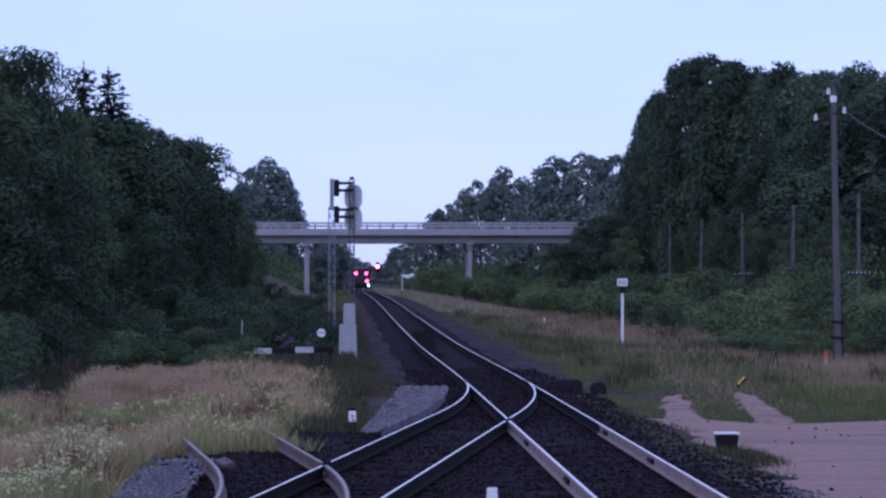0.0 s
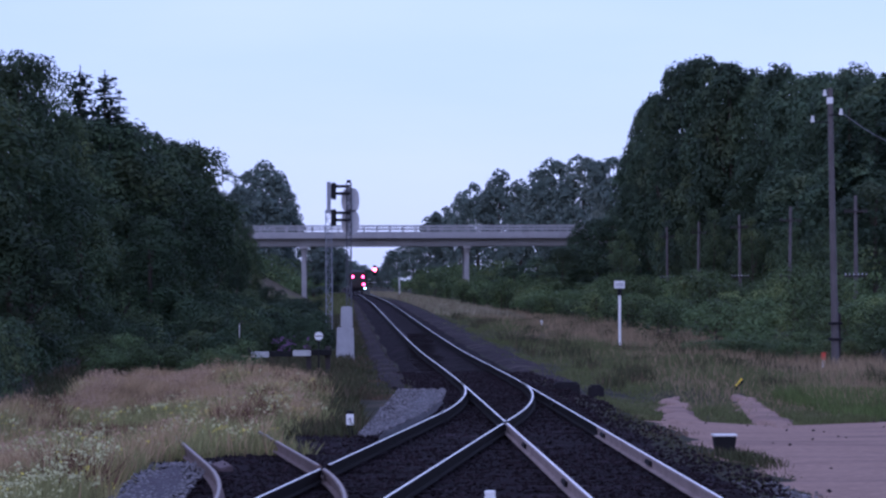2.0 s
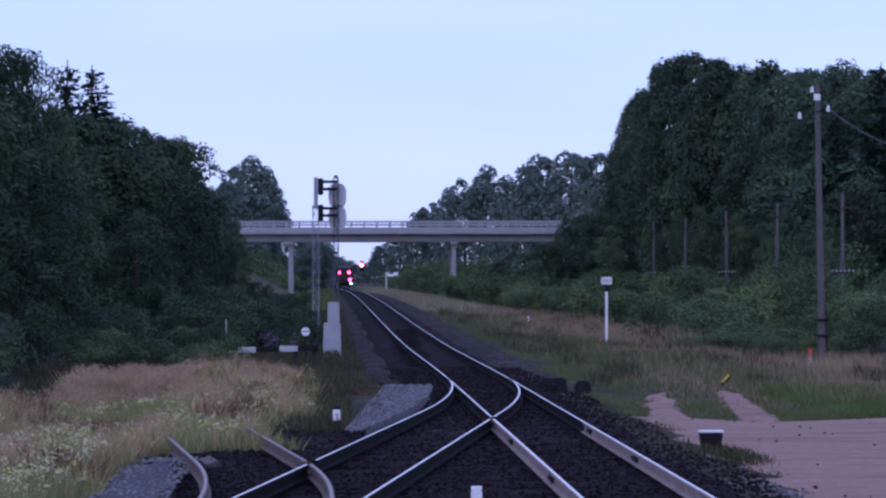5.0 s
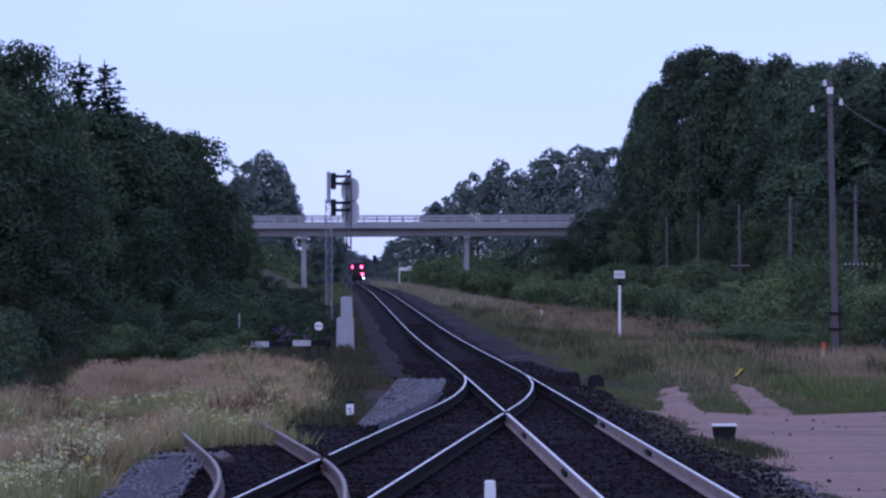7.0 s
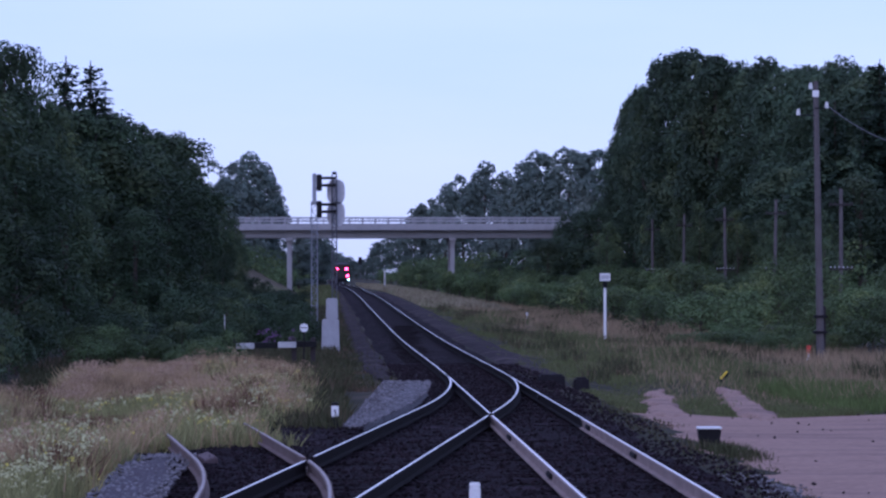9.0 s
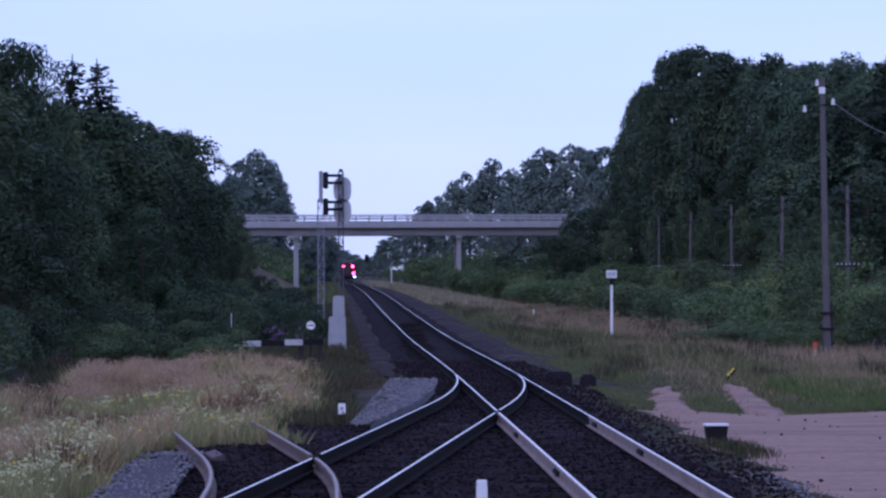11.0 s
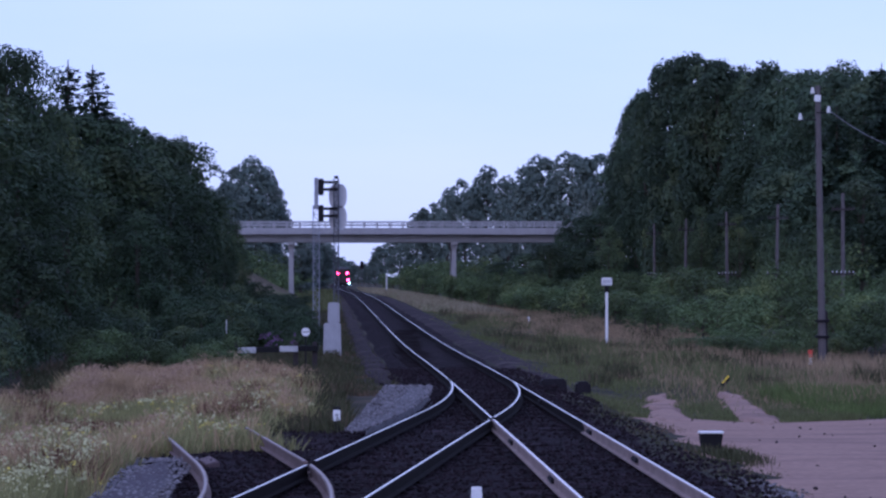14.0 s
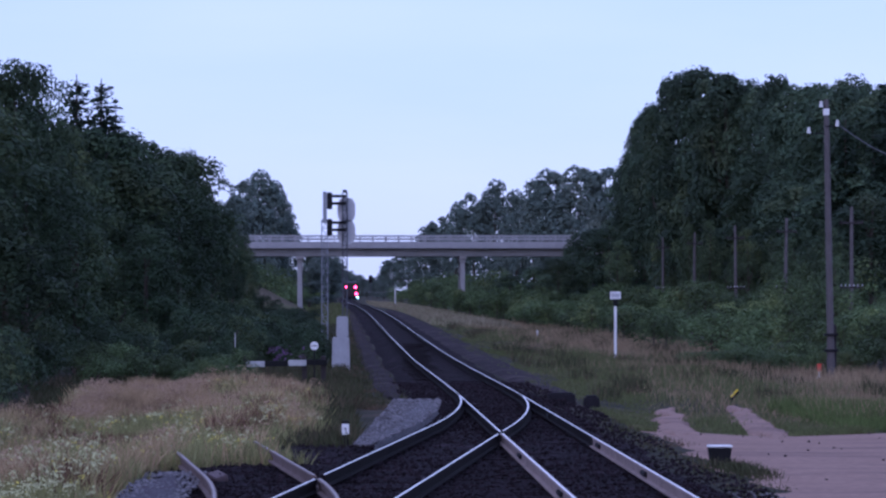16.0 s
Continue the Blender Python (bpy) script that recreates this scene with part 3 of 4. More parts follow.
planted(FIRS, [(-12.2, 160, 13.2, 2.5), (-11.35, 164, 13.2, 2.6), (-10.8, 166, 11.8, 2.3), (41.5, 262, 19.5, 3.4), (37.5, 258, 16.0, 3.0)], 10, 1.6)
shrubs = [(fill.uniform(16.8, 21.0), 138 + 7 * i + fill.uniform(-4, 4), fill.uniform(1.6, 2.8), fill.uniform(1.6, 2.4)) for i in range(38)]
shrubs += [(fill.uniform(22, 31), 150 + 6 * i + fill.uniform(-5, 5), fill.uniform(2.6, 4.4), fill.uniform(2.0, 3.2)) for i in range(46)]
shrubs += [(fill.uniform(12.5, 20), 300 + 4 * i, fill.uniform(2.4, 4.2), fill.uniform(1.8, 2.6)) for i in range(24)]
shrubs += [(fill.uniform(12, 18), 425 + 20 * i + fill.uniform(-4, 4), fill.uniform(3, 5), fill.uniform(2.5, 3.5)) for i in range(18)]
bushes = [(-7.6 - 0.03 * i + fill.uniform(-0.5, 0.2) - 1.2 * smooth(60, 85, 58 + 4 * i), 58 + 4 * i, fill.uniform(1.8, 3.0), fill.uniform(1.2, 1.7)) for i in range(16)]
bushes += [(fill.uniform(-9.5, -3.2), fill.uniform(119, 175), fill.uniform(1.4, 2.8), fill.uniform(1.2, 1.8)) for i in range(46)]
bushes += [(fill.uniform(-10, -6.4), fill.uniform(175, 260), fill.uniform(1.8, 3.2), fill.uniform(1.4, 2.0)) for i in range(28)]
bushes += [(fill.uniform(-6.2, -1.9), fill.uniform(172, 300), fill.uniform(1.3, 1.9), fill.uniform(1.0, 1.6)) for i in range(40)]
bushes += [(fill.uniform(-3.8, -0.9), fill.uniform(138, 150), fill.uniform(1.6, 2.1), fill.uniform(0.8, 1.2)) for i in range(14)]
shrubs += [(fill.uniform(-14, -10.5), fill.uniform(260, 350), fill.uniform(2.5, 4), fill.uniform(1.6, 2.4)) for i in range(14)]
shrubs += [(fill.uniform(-8, -3.5), 437 + 25 * i, fill.uniform(3, 5), fill.uniform(2.5, 3.5)) for i in range(14)]
shrubs += [(fill.uniform(11.5, 16.5), 330 + 6 * i, fill.uniform(3.0, 4.2), fill.uniform(1.6, 2.2)) for i in range(12)]
shrubs += [(fill.uniform(-16, -7), 446 + 18 * i, fill.uniform(5, 8), fill.uniform(3.5, 4.5)) for i in range(20)]
shrubs += [(fill.uniform(17, 34), 430 + 15 * i, fill.uniform(5, 8), fill.uniform(3.5, 5)) for i in range(30)]
shrubs += [(fill.uniform(32, 42), 220 + 8 * i, fill.uniform(4, 7), fill.uniform(3, 4)) for i in range(24)]
shrubs += [(fill.uniform(19.5, 26), fill.uniform(133, 165), fill.uniform(1.6, 3.0), fill.uniform(1.5, 2.2)) for i in range(12)]
shrubs += [(fill.uniform(-8.2, -3.4), fill.uniform(108, 116), fill.uniform(1.0, 1.7), fill.uniform(0.8, 1.2)) for i in range(16)]
shrubs += [(-3.55, 115.2, 1.55, 0.7)]
shrubs += [(fill.uniform(14.5, 20.5), fill.uniform(132, 146), fill.uniform(0.8, 1.4), fill.uniform(0.9, 1.4)) for i in range(16)]
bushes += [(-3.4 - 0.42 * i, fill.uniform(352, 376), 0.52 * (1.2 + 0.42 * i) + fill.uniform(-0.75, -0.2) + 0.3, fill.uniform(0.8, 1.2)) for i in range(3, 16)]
planted(SHRUBS, shrubs, 3.0, 1.8)
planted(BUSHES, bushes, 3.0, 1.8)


# ---------------------------------------------------------------- signals
def lattice(bm, x, y, z0, z1, w):
    """Four angle legs with diagonal lacing."""
    h = w / 2
    for sx in (-h, h):
        for sy in (-h, h):
            rod(bm, (x + sx, y + sy, z0), (x + sx, y + sy, z1), 0.022, sides=4)
    n = int((z1 - z0) / 0.32)
    for i in range(n):
        a, b = z0 + (z1 - z0) * i / n, z0 + (z1 - z0) * (i + 1) / n
        s = h if i % 2 else -h
        for sy in (-h, h):
            rod(bm, (x - s, y + sy, a), (x + s, y + sy, b), 0.014, sides=4)
        rod(bm, (x - h, y - h, b), (x + h, y - h, b), 0.014, sides=4)
    return bm


def signal_mast():
    x, y = 0.04, 134.0
    s = empty("railway_signal", pose(0, 0, 0), label="lattice signal mast with two oval backboards on concrete base", category="railway signal")
    part("footing", box(B(), x - 0.45, x + 0.27, y - 0.3, y + 0.3, -0.7, 0.88, 0.03, 0.9), CONCRETE, s, "pale concrete footing")
    part("plinth", box(B(), x - 0.27, x + 0.2, y - 0.22, y + 0.22, 0.88, 1.68, 0.04, 0.94), CONCRETE, s)
    part("mast", lattice(B(), x + 0.06, y, 1.68, 6.45, 0.18), STEEL_MID, s)
    for z in (5.78, 4.93):
        bm = B()
        rod(bm, (0, 0, -0.02), (0, 0, 0.02), 0.48, sides=36)
        for v in bm.verts:
            r = max(1e-6, v.co.xy.length)
            v.co.x, v.co.y = (math.copysign(abs(c / r) ** 0.72, c) * r for c in v.co.xy)
        bmesh.ops.bevel(bm, geom=[e for e in bm.edges if abs(e.verts[0].co.z - e.verts[1].co.z) < 1e-4], offset=0.008, segments=1, affect="EDGES")
        o = part("backboard", bm, DISC_GREY, s, "pale grey oval backboard seen from behind")
        o.matrix_basis = pose(x + 0.12, y + 0.2, z, 90, 0, 0) @ pose(0, 0, 0) @ Matrix.Diagonal((0.72, 1, 1, 1))
    for z in (6.05, 5.03):
        h = part("signal_head", box(B(), x - 0.63, x - 0.42, y - 0.2, y + 0.25, z - 0.24, z + 0.4, 0.03), BLACK, s, "black signal head")
        part("hood", rod(B(), (x - 0.52, y + 0.25, z + 0.2), (x - 0.52, y + 0.55, z + 0.2), 0.09, 0.1, 12), BLACK, h)
        part("hood", rod(B(), (x - 0.52, y + 0.25, z - 0.08), (x - 0.52, y + 0.55, z - 0.08), 0.09, 0.1, 12), BLACK, h)
        for dz in (-0.02, 0.26):
            part("bracket", box(B(), x - 0.42, x + 0.12, y - 0.15, y - 0.1, z + dz - 0.055, z + dz + 0.055, 0.01), BLACK, s)
    part("cap", box(B(), x - 0.02, x + 0.14, y - 0.08, y + 0.08, 6.45, 6.56, 0.01), BLACK, s)


def ladder_mast():
    x, y = -0.76, 152.0
    s = empty("signal_mast", pose(0, 0, 0), label="pale grey lattice steel mast behind the signal", category="signal mast")
    part("mast", lattice(B(), x, y, -0.7, 5.7, 0.26), STEEL_GREY, s)
    part("upper_post", box(B(), x - 0.085, x + 0.085, y - 0.085, y + 0.085, 5.7, 7.0, 0.02), STEEL_GREY, s)
    part("collar", box(B(), x - 0.16, x + 0.16, y - 0.16, y + 0.16, 5.62, 5.78, 0.02), STEEL_GREY, s)


signal_mast()
ladder_mast()


def buffer_stop():
    y = 115.0
    s = empty("buffer_stop", pose(0, y, 0), label="low black and white striped barrier beam in grass", category="buffer stop")
    for i, (a, b, m) in enumerate(((-3.16, -2.56, OLD_WHITE), (-2.56, -1.78, BLACK), (-1.78, -1.18, OLD_WHITE), (-1.18, -0.5, BLACK))):
        z = 0.24 + 0.04 * i / 2
        part("beam_section", box(B(), a + 0.002, b - 0.002, -0.1, 0.1, z - 0.09, z + 0.1, 0.015), m, s)
    for a in (-3.2, -1.25, -0.62):
        part("post", box(B(), a - 0.08, a + 0.08, 0.1, 0.28, -0.8, 0.52, 0.02), TAR, s)
    lamp = empty("track_disc", pose(-0.92, y - 0.2, 0), label="small white round marker disc on dark stalk", category="marker")
    part("stalk", rod(B(), (0, 0, -0.7), (0, 0, 0.75), 0.025), STEEL_DARK, lamp)
    d = part("disc", rod(B(), (0, -0.03, 0.85), (0, 0.03, 0.85), 0.14, sides=28), WHITE, lamp)
    part("bar", box(B(), -0.12, 0.12, -0.036, -0.031, 0.835, 0.86), BLACK, d)


buffer_stop()


def far_signal():
    s = empty("railway_signal", pose(5.7, 700, 0), label="distant slim signal post with black head", category="railway signal")
    part("post", rod(B(), (0, 0, -0.7), (0, 0, 5.6), 0.06), STEEL_MID, s)
    h = part("signal_head", box(B(), -0.35, 0.35, -0.15, 0.1, 4.2, 5.7, 0.05), BLACK, s)
    part("lens", rod(B(), (0, -0.2, 4.85), (0, -0.15, 4.85), 0.32, sides=20), SIGNAL_LAMP, h)
    # Added plate, no real signal part: covers the lens when the lamp goes out.
    flap = part("shutter", box(B(), -0.4, 0.4, -0.03, 0.0, 0.0, 0.8, 0.01), BLACK, s, "black plate added to hide the lamp as it goes out")
    flap.matrix_basis = pose(0, -0.3, 3.6)
    return flap


LENS_COVER = far_signal()


# ---------------------------------------------------------------- train
def train():
    t = empty("train", pose(2.1, 620, 0), label="dark red train receding with red tail lights", category="train")
    body = part("body", box(B(), -1.55, 1.55, 0, 22, 1.1, 3.9, 0.12), TRAIN_RED, t)
    part("roof", box(B(), -1.45, 1.45, 0.05, 21.9, 3.9, 4.35, 0.2, 0.8), TRAIN_ROOF, t)
    part("underframe", box(B(), -1.3, 1.3, 0.3, 21.7, 0.55, 1.1, 0.05), STEEL_DARK, t)
    for x in (-0.85, 0.85):
        part("window", box(B(), x - 0.5, x + 0.5, -0.03, -0.004, 2.05, 2.75, 0.01), GLASS, body)
        b = part("buffer", rod(B(), (x, -0.6, 1.05), (x, 0, 1.05), 0.12, sides=12), STEEL_DARK, t)
        part("buffer_head", rod(B(), (x, -0.66, 1.05), (x, -0.6, 1.05), 0.24, sides=16), STEEL_DARK, b)
    part("coupler", box(B(), -0.15, 0.15, -0.7, 0, 0.9, 1.2, 0.04), STEEL_DARK, t)
    for x, z in ((-0.92, 3.1), (0.92, 3.1), (1.08, 1.72)):
        part("tail_lamp", rod(B(), (x, -0.12, z), (x, -0.005, z), 0.23, sides=18), TAIL_LAMP, t, "glowing red tail lamp")
    part("marker_lamp", rod(B(), (1.3, -0.12, 0.98), (1.3, -0.005, 0.98), 0.17, sides=14), GREEN_LAMP, t, "small greenish white lamp")
    for y in (3, 5.5, 16.5, 19):
        for x in (-HALF, HALF):
            part("wheel", rod(B(), (x - 0.06, y, 0.47), (x + 0.06, y, 0.47), 0.47, sides=20), STEEL_DARK, t)
    return t


TRAIN = train()


# ---------------------------------------------------------------- posts and poles
def big_pole():
    x, y = 18.35, 131.0
    p = empty("utility_pole", pose(x, y, -0.6), label="tall weathered wooden pole on dark stub with insulators", category="utility pole")
    part("shaft", rod(B(), (0.12, 0, 0.9), (-0.04, 0, 10.5), 0.14, 0.10, 12), WOOD, p)
    part("stub", box(B(), 0.02, 0.36, 0.12, 0.4, -0.3, 2.0, 0.03), TAR, p, "tarred stub post")
    part("binding", box(B(), -0.09, 0.38, -0.2, 0.42, 1.55, 1.65, 0.02), STEEL_DARK, p)
    part("binding", box(B(), -0.09, 0.38, -0.2, 0.42, 0.95, 1.05, 0.02), STEEL_DARK, p)
    part("shaft_foot", rod(B(), (0.14, 0, -0.3), (0.12, 0, 0.9), 0.145, 0.14, 12), WOOD, p)
    part("plate", box(B(), -0.18, 0.06, -0.17, -0.13, 9.9, 10.15, 0.01), WHITE, p, "white plate")
    for dx, z in ((-0.25, 10.32), (-0.72, 9.33), (0.36, 9.6)):
        arm = part("bracket", rod(B(), (-0.1, -0.1, z - 0.12), (dx, -0.15, z - 0.12), 0.022, sides=6), STEEL_DARK, p)
        part("insulator", rod(B(), (dx, -0.15, z - 0.12), (dx, -0.15, z + 0.12), 0.085, 0.05, 10), PORCELAIN, arm)
    pts = [(0.36 + 2.6 * u, -0.15 - 3 * u, 9.6 - 2.6 * u + 0.9 * u * u) for u in [i / 14 for i in range(15)]]
    bm = B()
    for a, b in zip(pts, pts[1:]):
        rod(bm, a, b, 0.018, sides=5)
    part("cable", bm, WIRE, p)


big_pole()


def line_pole():
    p = empty("telegraph_pole", pose(30.0, 204, -0.3), label="weathered wooden telegraph pole with crossarms and white insulators", category="telegraph pole", group="telegraph poles")
    part("shaft", rod(B(), (0, 0, -0.3), (0, 0, 7.9), 0.14, 0.10, 9), WOOD, p)
    for z in (6.9, 3.1):
        arm = part("crossarm", box(B(), -0.7, 0.7, -0.16, -0.08, z, z + 0.09, 0.01), TAR, p)
        for i in range(6):
            xx = -0.62 + 0.248 * i
            part("insulator", rod(B(), (xx, -0.12, z + 0.11), (xx, -0.12, z + 0.23), 0.04, 0.025, 7), DISC_GREY if z < 5 else TAR, arm)
    for y, tilt in ((235, 1.0), (264, -0.6), (296, 0.7), (324, -0.4), (376, 0.8)):
        copy_thing(p, pose(30.0, y, -0.3, 0, tilt, 0))


line_pole()


def km_post():
    p = empty("kilometre_post", pose(12.75, 162, -0.5), label="white post with black band and small white plate", category="track marker")
    part("shaft", box(B(), -0.06, 0.06, -0.06, 0.06, -0.2, 2.45, 0.015), WHITE, p)
    part("band", box(B(), -0.095, 0.095, -0.095, 0.095, 2.45, 2.75, 0.01), BLACK, p)
    pl = part("plate", box(B(), -0.27, 0.27, -0.03, 0.03, 2.75, 3.15, 0.03), WHITE, p)
    part("inscription", box(B(), -0.19, 0.19, -0.036, -0.031, 2.86, 3.04), DISC_GREY, pl)


km_post()


def limit_post(x, y, z, white):
    p = empty("limit_post", pose(x, y, z), label="short square white post with a black foot", category="track marker", group="limit posts")
    part("foot", box(B(), -0.068, 0.068, -0.068, 0.068, -0.2, 0.24, 0.01), BLACK, p)
    part("shaft", box(B(), -0.07, 0.07, -0.07, 0.07, 0.24, 0.24 + white, 0.012), WHITE, p)
    part("cap", box(B(), -0.068, 0.068, -0.068, 0.068, 0.24 + white, 0.30 + white, 0.012), BLACK if white < 0.3 else WHITE, p)
    if white < 0.3:
        part("inscription", box(B(), -0.028, 0.028, -0.074, -0.0705, 0.34, 0.375), STEEL_GREY, p)


limit_post(0.06, 65.8, -0.29, 0.21)
limit_post(1.81, 44.0, -0.75, 0.47)


def small_things():
    b = empty("cable_pit_box", pose(6.68, 61.4, -0.42), label="black tapered box with white rim on dirt", category="box")
    part("body", box(B(), -0.155, 0.155, -0.13, 0.13, -0.03, 0.33, 0.02, 1.32), BLACK, b)
    part("rim", box(B(), -0.215, 0.215, -0.18, 0.18, 0.33, 0.365, 0.01), WHITE, b, "white rim")
    y = empty("leaning_marker", pose(11.3, 101, -0.5, 0, 42, 0), label="small leaning yellow and black striped stake", category="marker")
    part("stake", box(B(), -0.05, 0.06, -0.03, 0.03, -0.1, 0.33, 0.01), BLACK, y)
    part("stripe", box(B(), -0.056, -0.002, -0.036, 0.036, 0.06, 0.36, 0.008), YELLOW, y, "yellow painted stripe")
    r = empty("red_marker", pose(18.1, 131.5, -0.66), label="small red and white stake in dry grass", category="marker")
    part("foot", box(B(), -0.06, 0.06, -0.04, 0.04, -0.2, 0.25, 0.01), WHITE, r)
    part("top", box(B(), -0.08, 0.08, -0.05, 0.05, 0.25, 0.55, 0.01), RED, r)
    w = empty("white_marker_post", pose(9.75, 640, 0.0), label="white post beside the distant line", category="track marker")
    part("shaft", box(B(), -0.13, 0.13, -0.12, 0.12, -0.6, 2.95, 0.03), OLD_WHITE, w)
    w2 = empty("white_stub", pose(13.2, 235, -0.6), label="low white stub in the verge grass", category="track marker")
    part("shaft", box(B(), -0.07, 0.07, -0.07, 0.07, -0.2, 0.55, 0.02), WHITE, w2)

    st = empty("white_stake", pose(-3.6, 117, -0.5), label="thin white stake standing in dark bushes", category="marker")
    part("shaft", box(B(), -0.016, 0.016, -0.016, 0.016, -0.2, 1.75, 0.005), OLD_WHITE, st)
    ch = empty("wooden_chock", pose(-1.9, 53.4, -0.27, 12, -14, 25), label="weathered wooden block lying against the rusty rail", category="block")
    part("block", box(B(), -0.11, 0.11, -0.17, 0.17, 0, 0.15, 0.015), CHOCK, ch)
    part("nail", rod(B(), (0.03, -0.05, 0.15), (0.03, -0.05, 0.17), 0.012, sides=6), STEEL_DARK, ch)


small_things()


def point_machine():
    p = empty("point_machine", pose(5.6, 93.0, -0.47), label="dark steel point machine beside the switch blades", category="point machine")
    part("housing", box(B(), -0.1, 0.65, -0.35, 0.35, -0.1, 0.42, 0.05, 0.9), STEEL_DARK, p)
    part("motor_cover", box(B(), 0.85, 1.3, -0.3, 0.3, -0.1, 0.34, 0.06, 0.85), STEEL_DARK, p)
    part("base_frame", box(B(), -0.4, 1.45, -0.45, 0.45, -0.14, -0.06, 0.01), STEEL_DARK, p)
    part("drive_rod", rod(B(), (-4.2, 0, 0.18), (-0.1, 0, 0.18), 0.025), STEEL_DARK, p)
    q = empty("switch_lock", pose(1.95, 91.5, -0.4), label="low dark steel switch lock box on ballast", category="switch lock")
    part("housing", box(B(), -0.35, 0.25, -0.2, 0.2, -0.1, 0.2, 0.04, 0.85), STEEL_DARK, q)
    part("lever", rod(B(), (-0.3, 0, 0.15), (-0.75, -0.1, 0.28), 0.03, 0.02), STEEL_DARK, q)


point_machine()


# ---------------------------------------------------------------- loose surfaces and grass
def patch(name, edge_l, edge_r, y0, y1, step, lift, material, label, kind="structure", pinch=0.0):
    ys = span(y0, y1, step)
    n = 9
    verts, faces = [], []
    for y in ys:
        a, b = edge_l(y), edge_r(y)
        if pinch:
            w, mid = smooth(-0.3, pinch, min(y - y0, y1 - y)), (a + b) / 2
            a, b = mid + (a - mid) * w, mid + (b - mid) * w
        for i in range(n):
            x = a + (b - a) * i / (n - 1)
            edge = min(i, n - 1 - i) / (n - 1)
            end = min(y - y0, y1 - y)
            verts.append((x, y, ground_z(x, y) + lift * smooth(0, 0.25, edge) * smooth(-0.2, 2.0, end) - 0.02 * (edge == 0 or end < 0.01)))
    for j in range(len(ys) - 1):
        for i in range(n - 1):
            faces.append((j * n + i, j * n + i + 1, (j + 1) * n + i + 1, (j + 1) * n + i))
    return tagged(obj(name, verts, faces, material, smooth=True), label, "ground", kind=kind)


def wob(y, k):
    """Ragged edge."""
    return 0.35 * noise.noise(Vector((k, y * 0.35, 0.0))) + 0.2 * noise.noise(Vector((k, y * 1.1, 5.0)))


patch("dirt_yard", lambda y: 6.75 + 1.3 * wob(y, 1), lambda y: 32, 20, 79.5, 0.7, 0.10, DIRT, "bare pinkish sandy dirt yard beside the track")
patch("dirt_track", lambda y: 6.9 + 0.10 * (y - 77) + 1.6 * wob(y, 2), lambda y: 8.05 + 0.062 * (y - 77) + 1.6 * wob(y, 3), 75, 97, 0.7, 0.11, DIRT, "worn sandy wheel rut through the grass", pinch=5.0)
patch("dirt_track", lambda y: 9.05 + 0.078 * (y - 77) + 1.6 * wob(y, 4), lambda y: 10.2 + 0.050 * (y - 77) + 1.6 * wob(y, 5), 75, 98, 0.7, 0.12, DIRT, "worn sandy wheel rut through the grass", pinch=5.0)
patch("cess_path", lambda y: main_x(y) + 1.95, lambda y: main_x(y) + 3.7 + 0.6 * wob(y * 0.3, 6), 97, 420, 3.0, 0.09, CESS, "trodden brown-grey cess path beside the ballast", pinch=16.0)
patch("cess_path", lambda y: main_x(y) - 2.7 + 0.6 * wob(y * 0.3, 7), lambda y: main_x(y) - 1.8, 92, 420, 3.0, 0.09, CESS, "trodden brown-grey cess path beside the ballast", pinch=16.0)
patch("ballast_heap", lambda y: 0.55 + 0.045 * (y - 62) + 1.5 * wob(y, 8), lambda y: cross_x(y) - HALF - 0.4, 61, 89, 0.8, 0.36, PALE_BALLAST, "pale fresh ballast spread beside the turnout", pinch=7.0)
patch("ballast_heap", lambda y: -3.2 + 0.25 * wob(y, 11), lambda y: -2.0 + 0.2 * wob(y, 12), 36, 55, 0.6, 0.30, OLD_BALLAST, "pale fresh ballast spread beside the turnout", pinch=7.0)


def stones(name, count, place, material, label):
    """Loose angular stones joined into one object."""
    base = np.array([(1, 0, 0), (-1, 0, 0), (0, 1, 0), (0, -1, 0), (0, 0, 1), (0, 0, -1)], float)
    tri = np.array([(0, 2, 4), (2, 1, 4), (1, 3, 4), (3, 0, 4), (2, 0, 5), (1, 2, 5), (3, 1, 5), (0, 3, 5)])
    vs, fs = [], []
    for i in range(count):
        x, y, z = place()
        s = rng.uniform(0.016, 0.038)
        v = (base + rng.normal(0, 0.25, (6, 3))) * s * np.array([1.2, 1.2, 0.8])
        a = rng.uniform(0, 6.28)
        c, d = math.cos(a), math.sin(a)
        v = v @ np.array([(c, d, 0), (-d, c, 0), (0, 0, 1)])
        vs.append(v + (x, y, z))
        fs.append(tri + 6 * i)
    tagged(obj(name, np.concatenate(vs).tolist(), np.concatenate(fs).tolist(), material), label, "stones", kind="stuff")


def bed_spot():
    y = rng.uniform(39, 110) if rng.random() < 0.8 else rng.uniform(39, 60)
    a, b = bed_edges(y)
    return rng.uniform(a + 0.1, b - 0.1), y, -0.225


def heap_spot():
    if rng.random() < 0.6:
        y = rng.uniform(62, 88)
        x = rng.uniform(0.2 + 0.043 * (y - 62), cross_x(y) - HALF - 0.5)
    else:
        y = rng.uniform(39, 54)
        x = rng.uniform(-3.1, -2.1)
    return x, y, ground_z(x, y) + (0.35 if y > 60 else 0.29)


stones("loose_ballast", 14000, bed_spot, STONE, "loose dark ballast stones round the sleepers")


def yard_spot():
    x, y = rng.uniform(6.9, 14), rng.uniform(45, 79)
    return x, y, ground_z(x, y) + 0.10


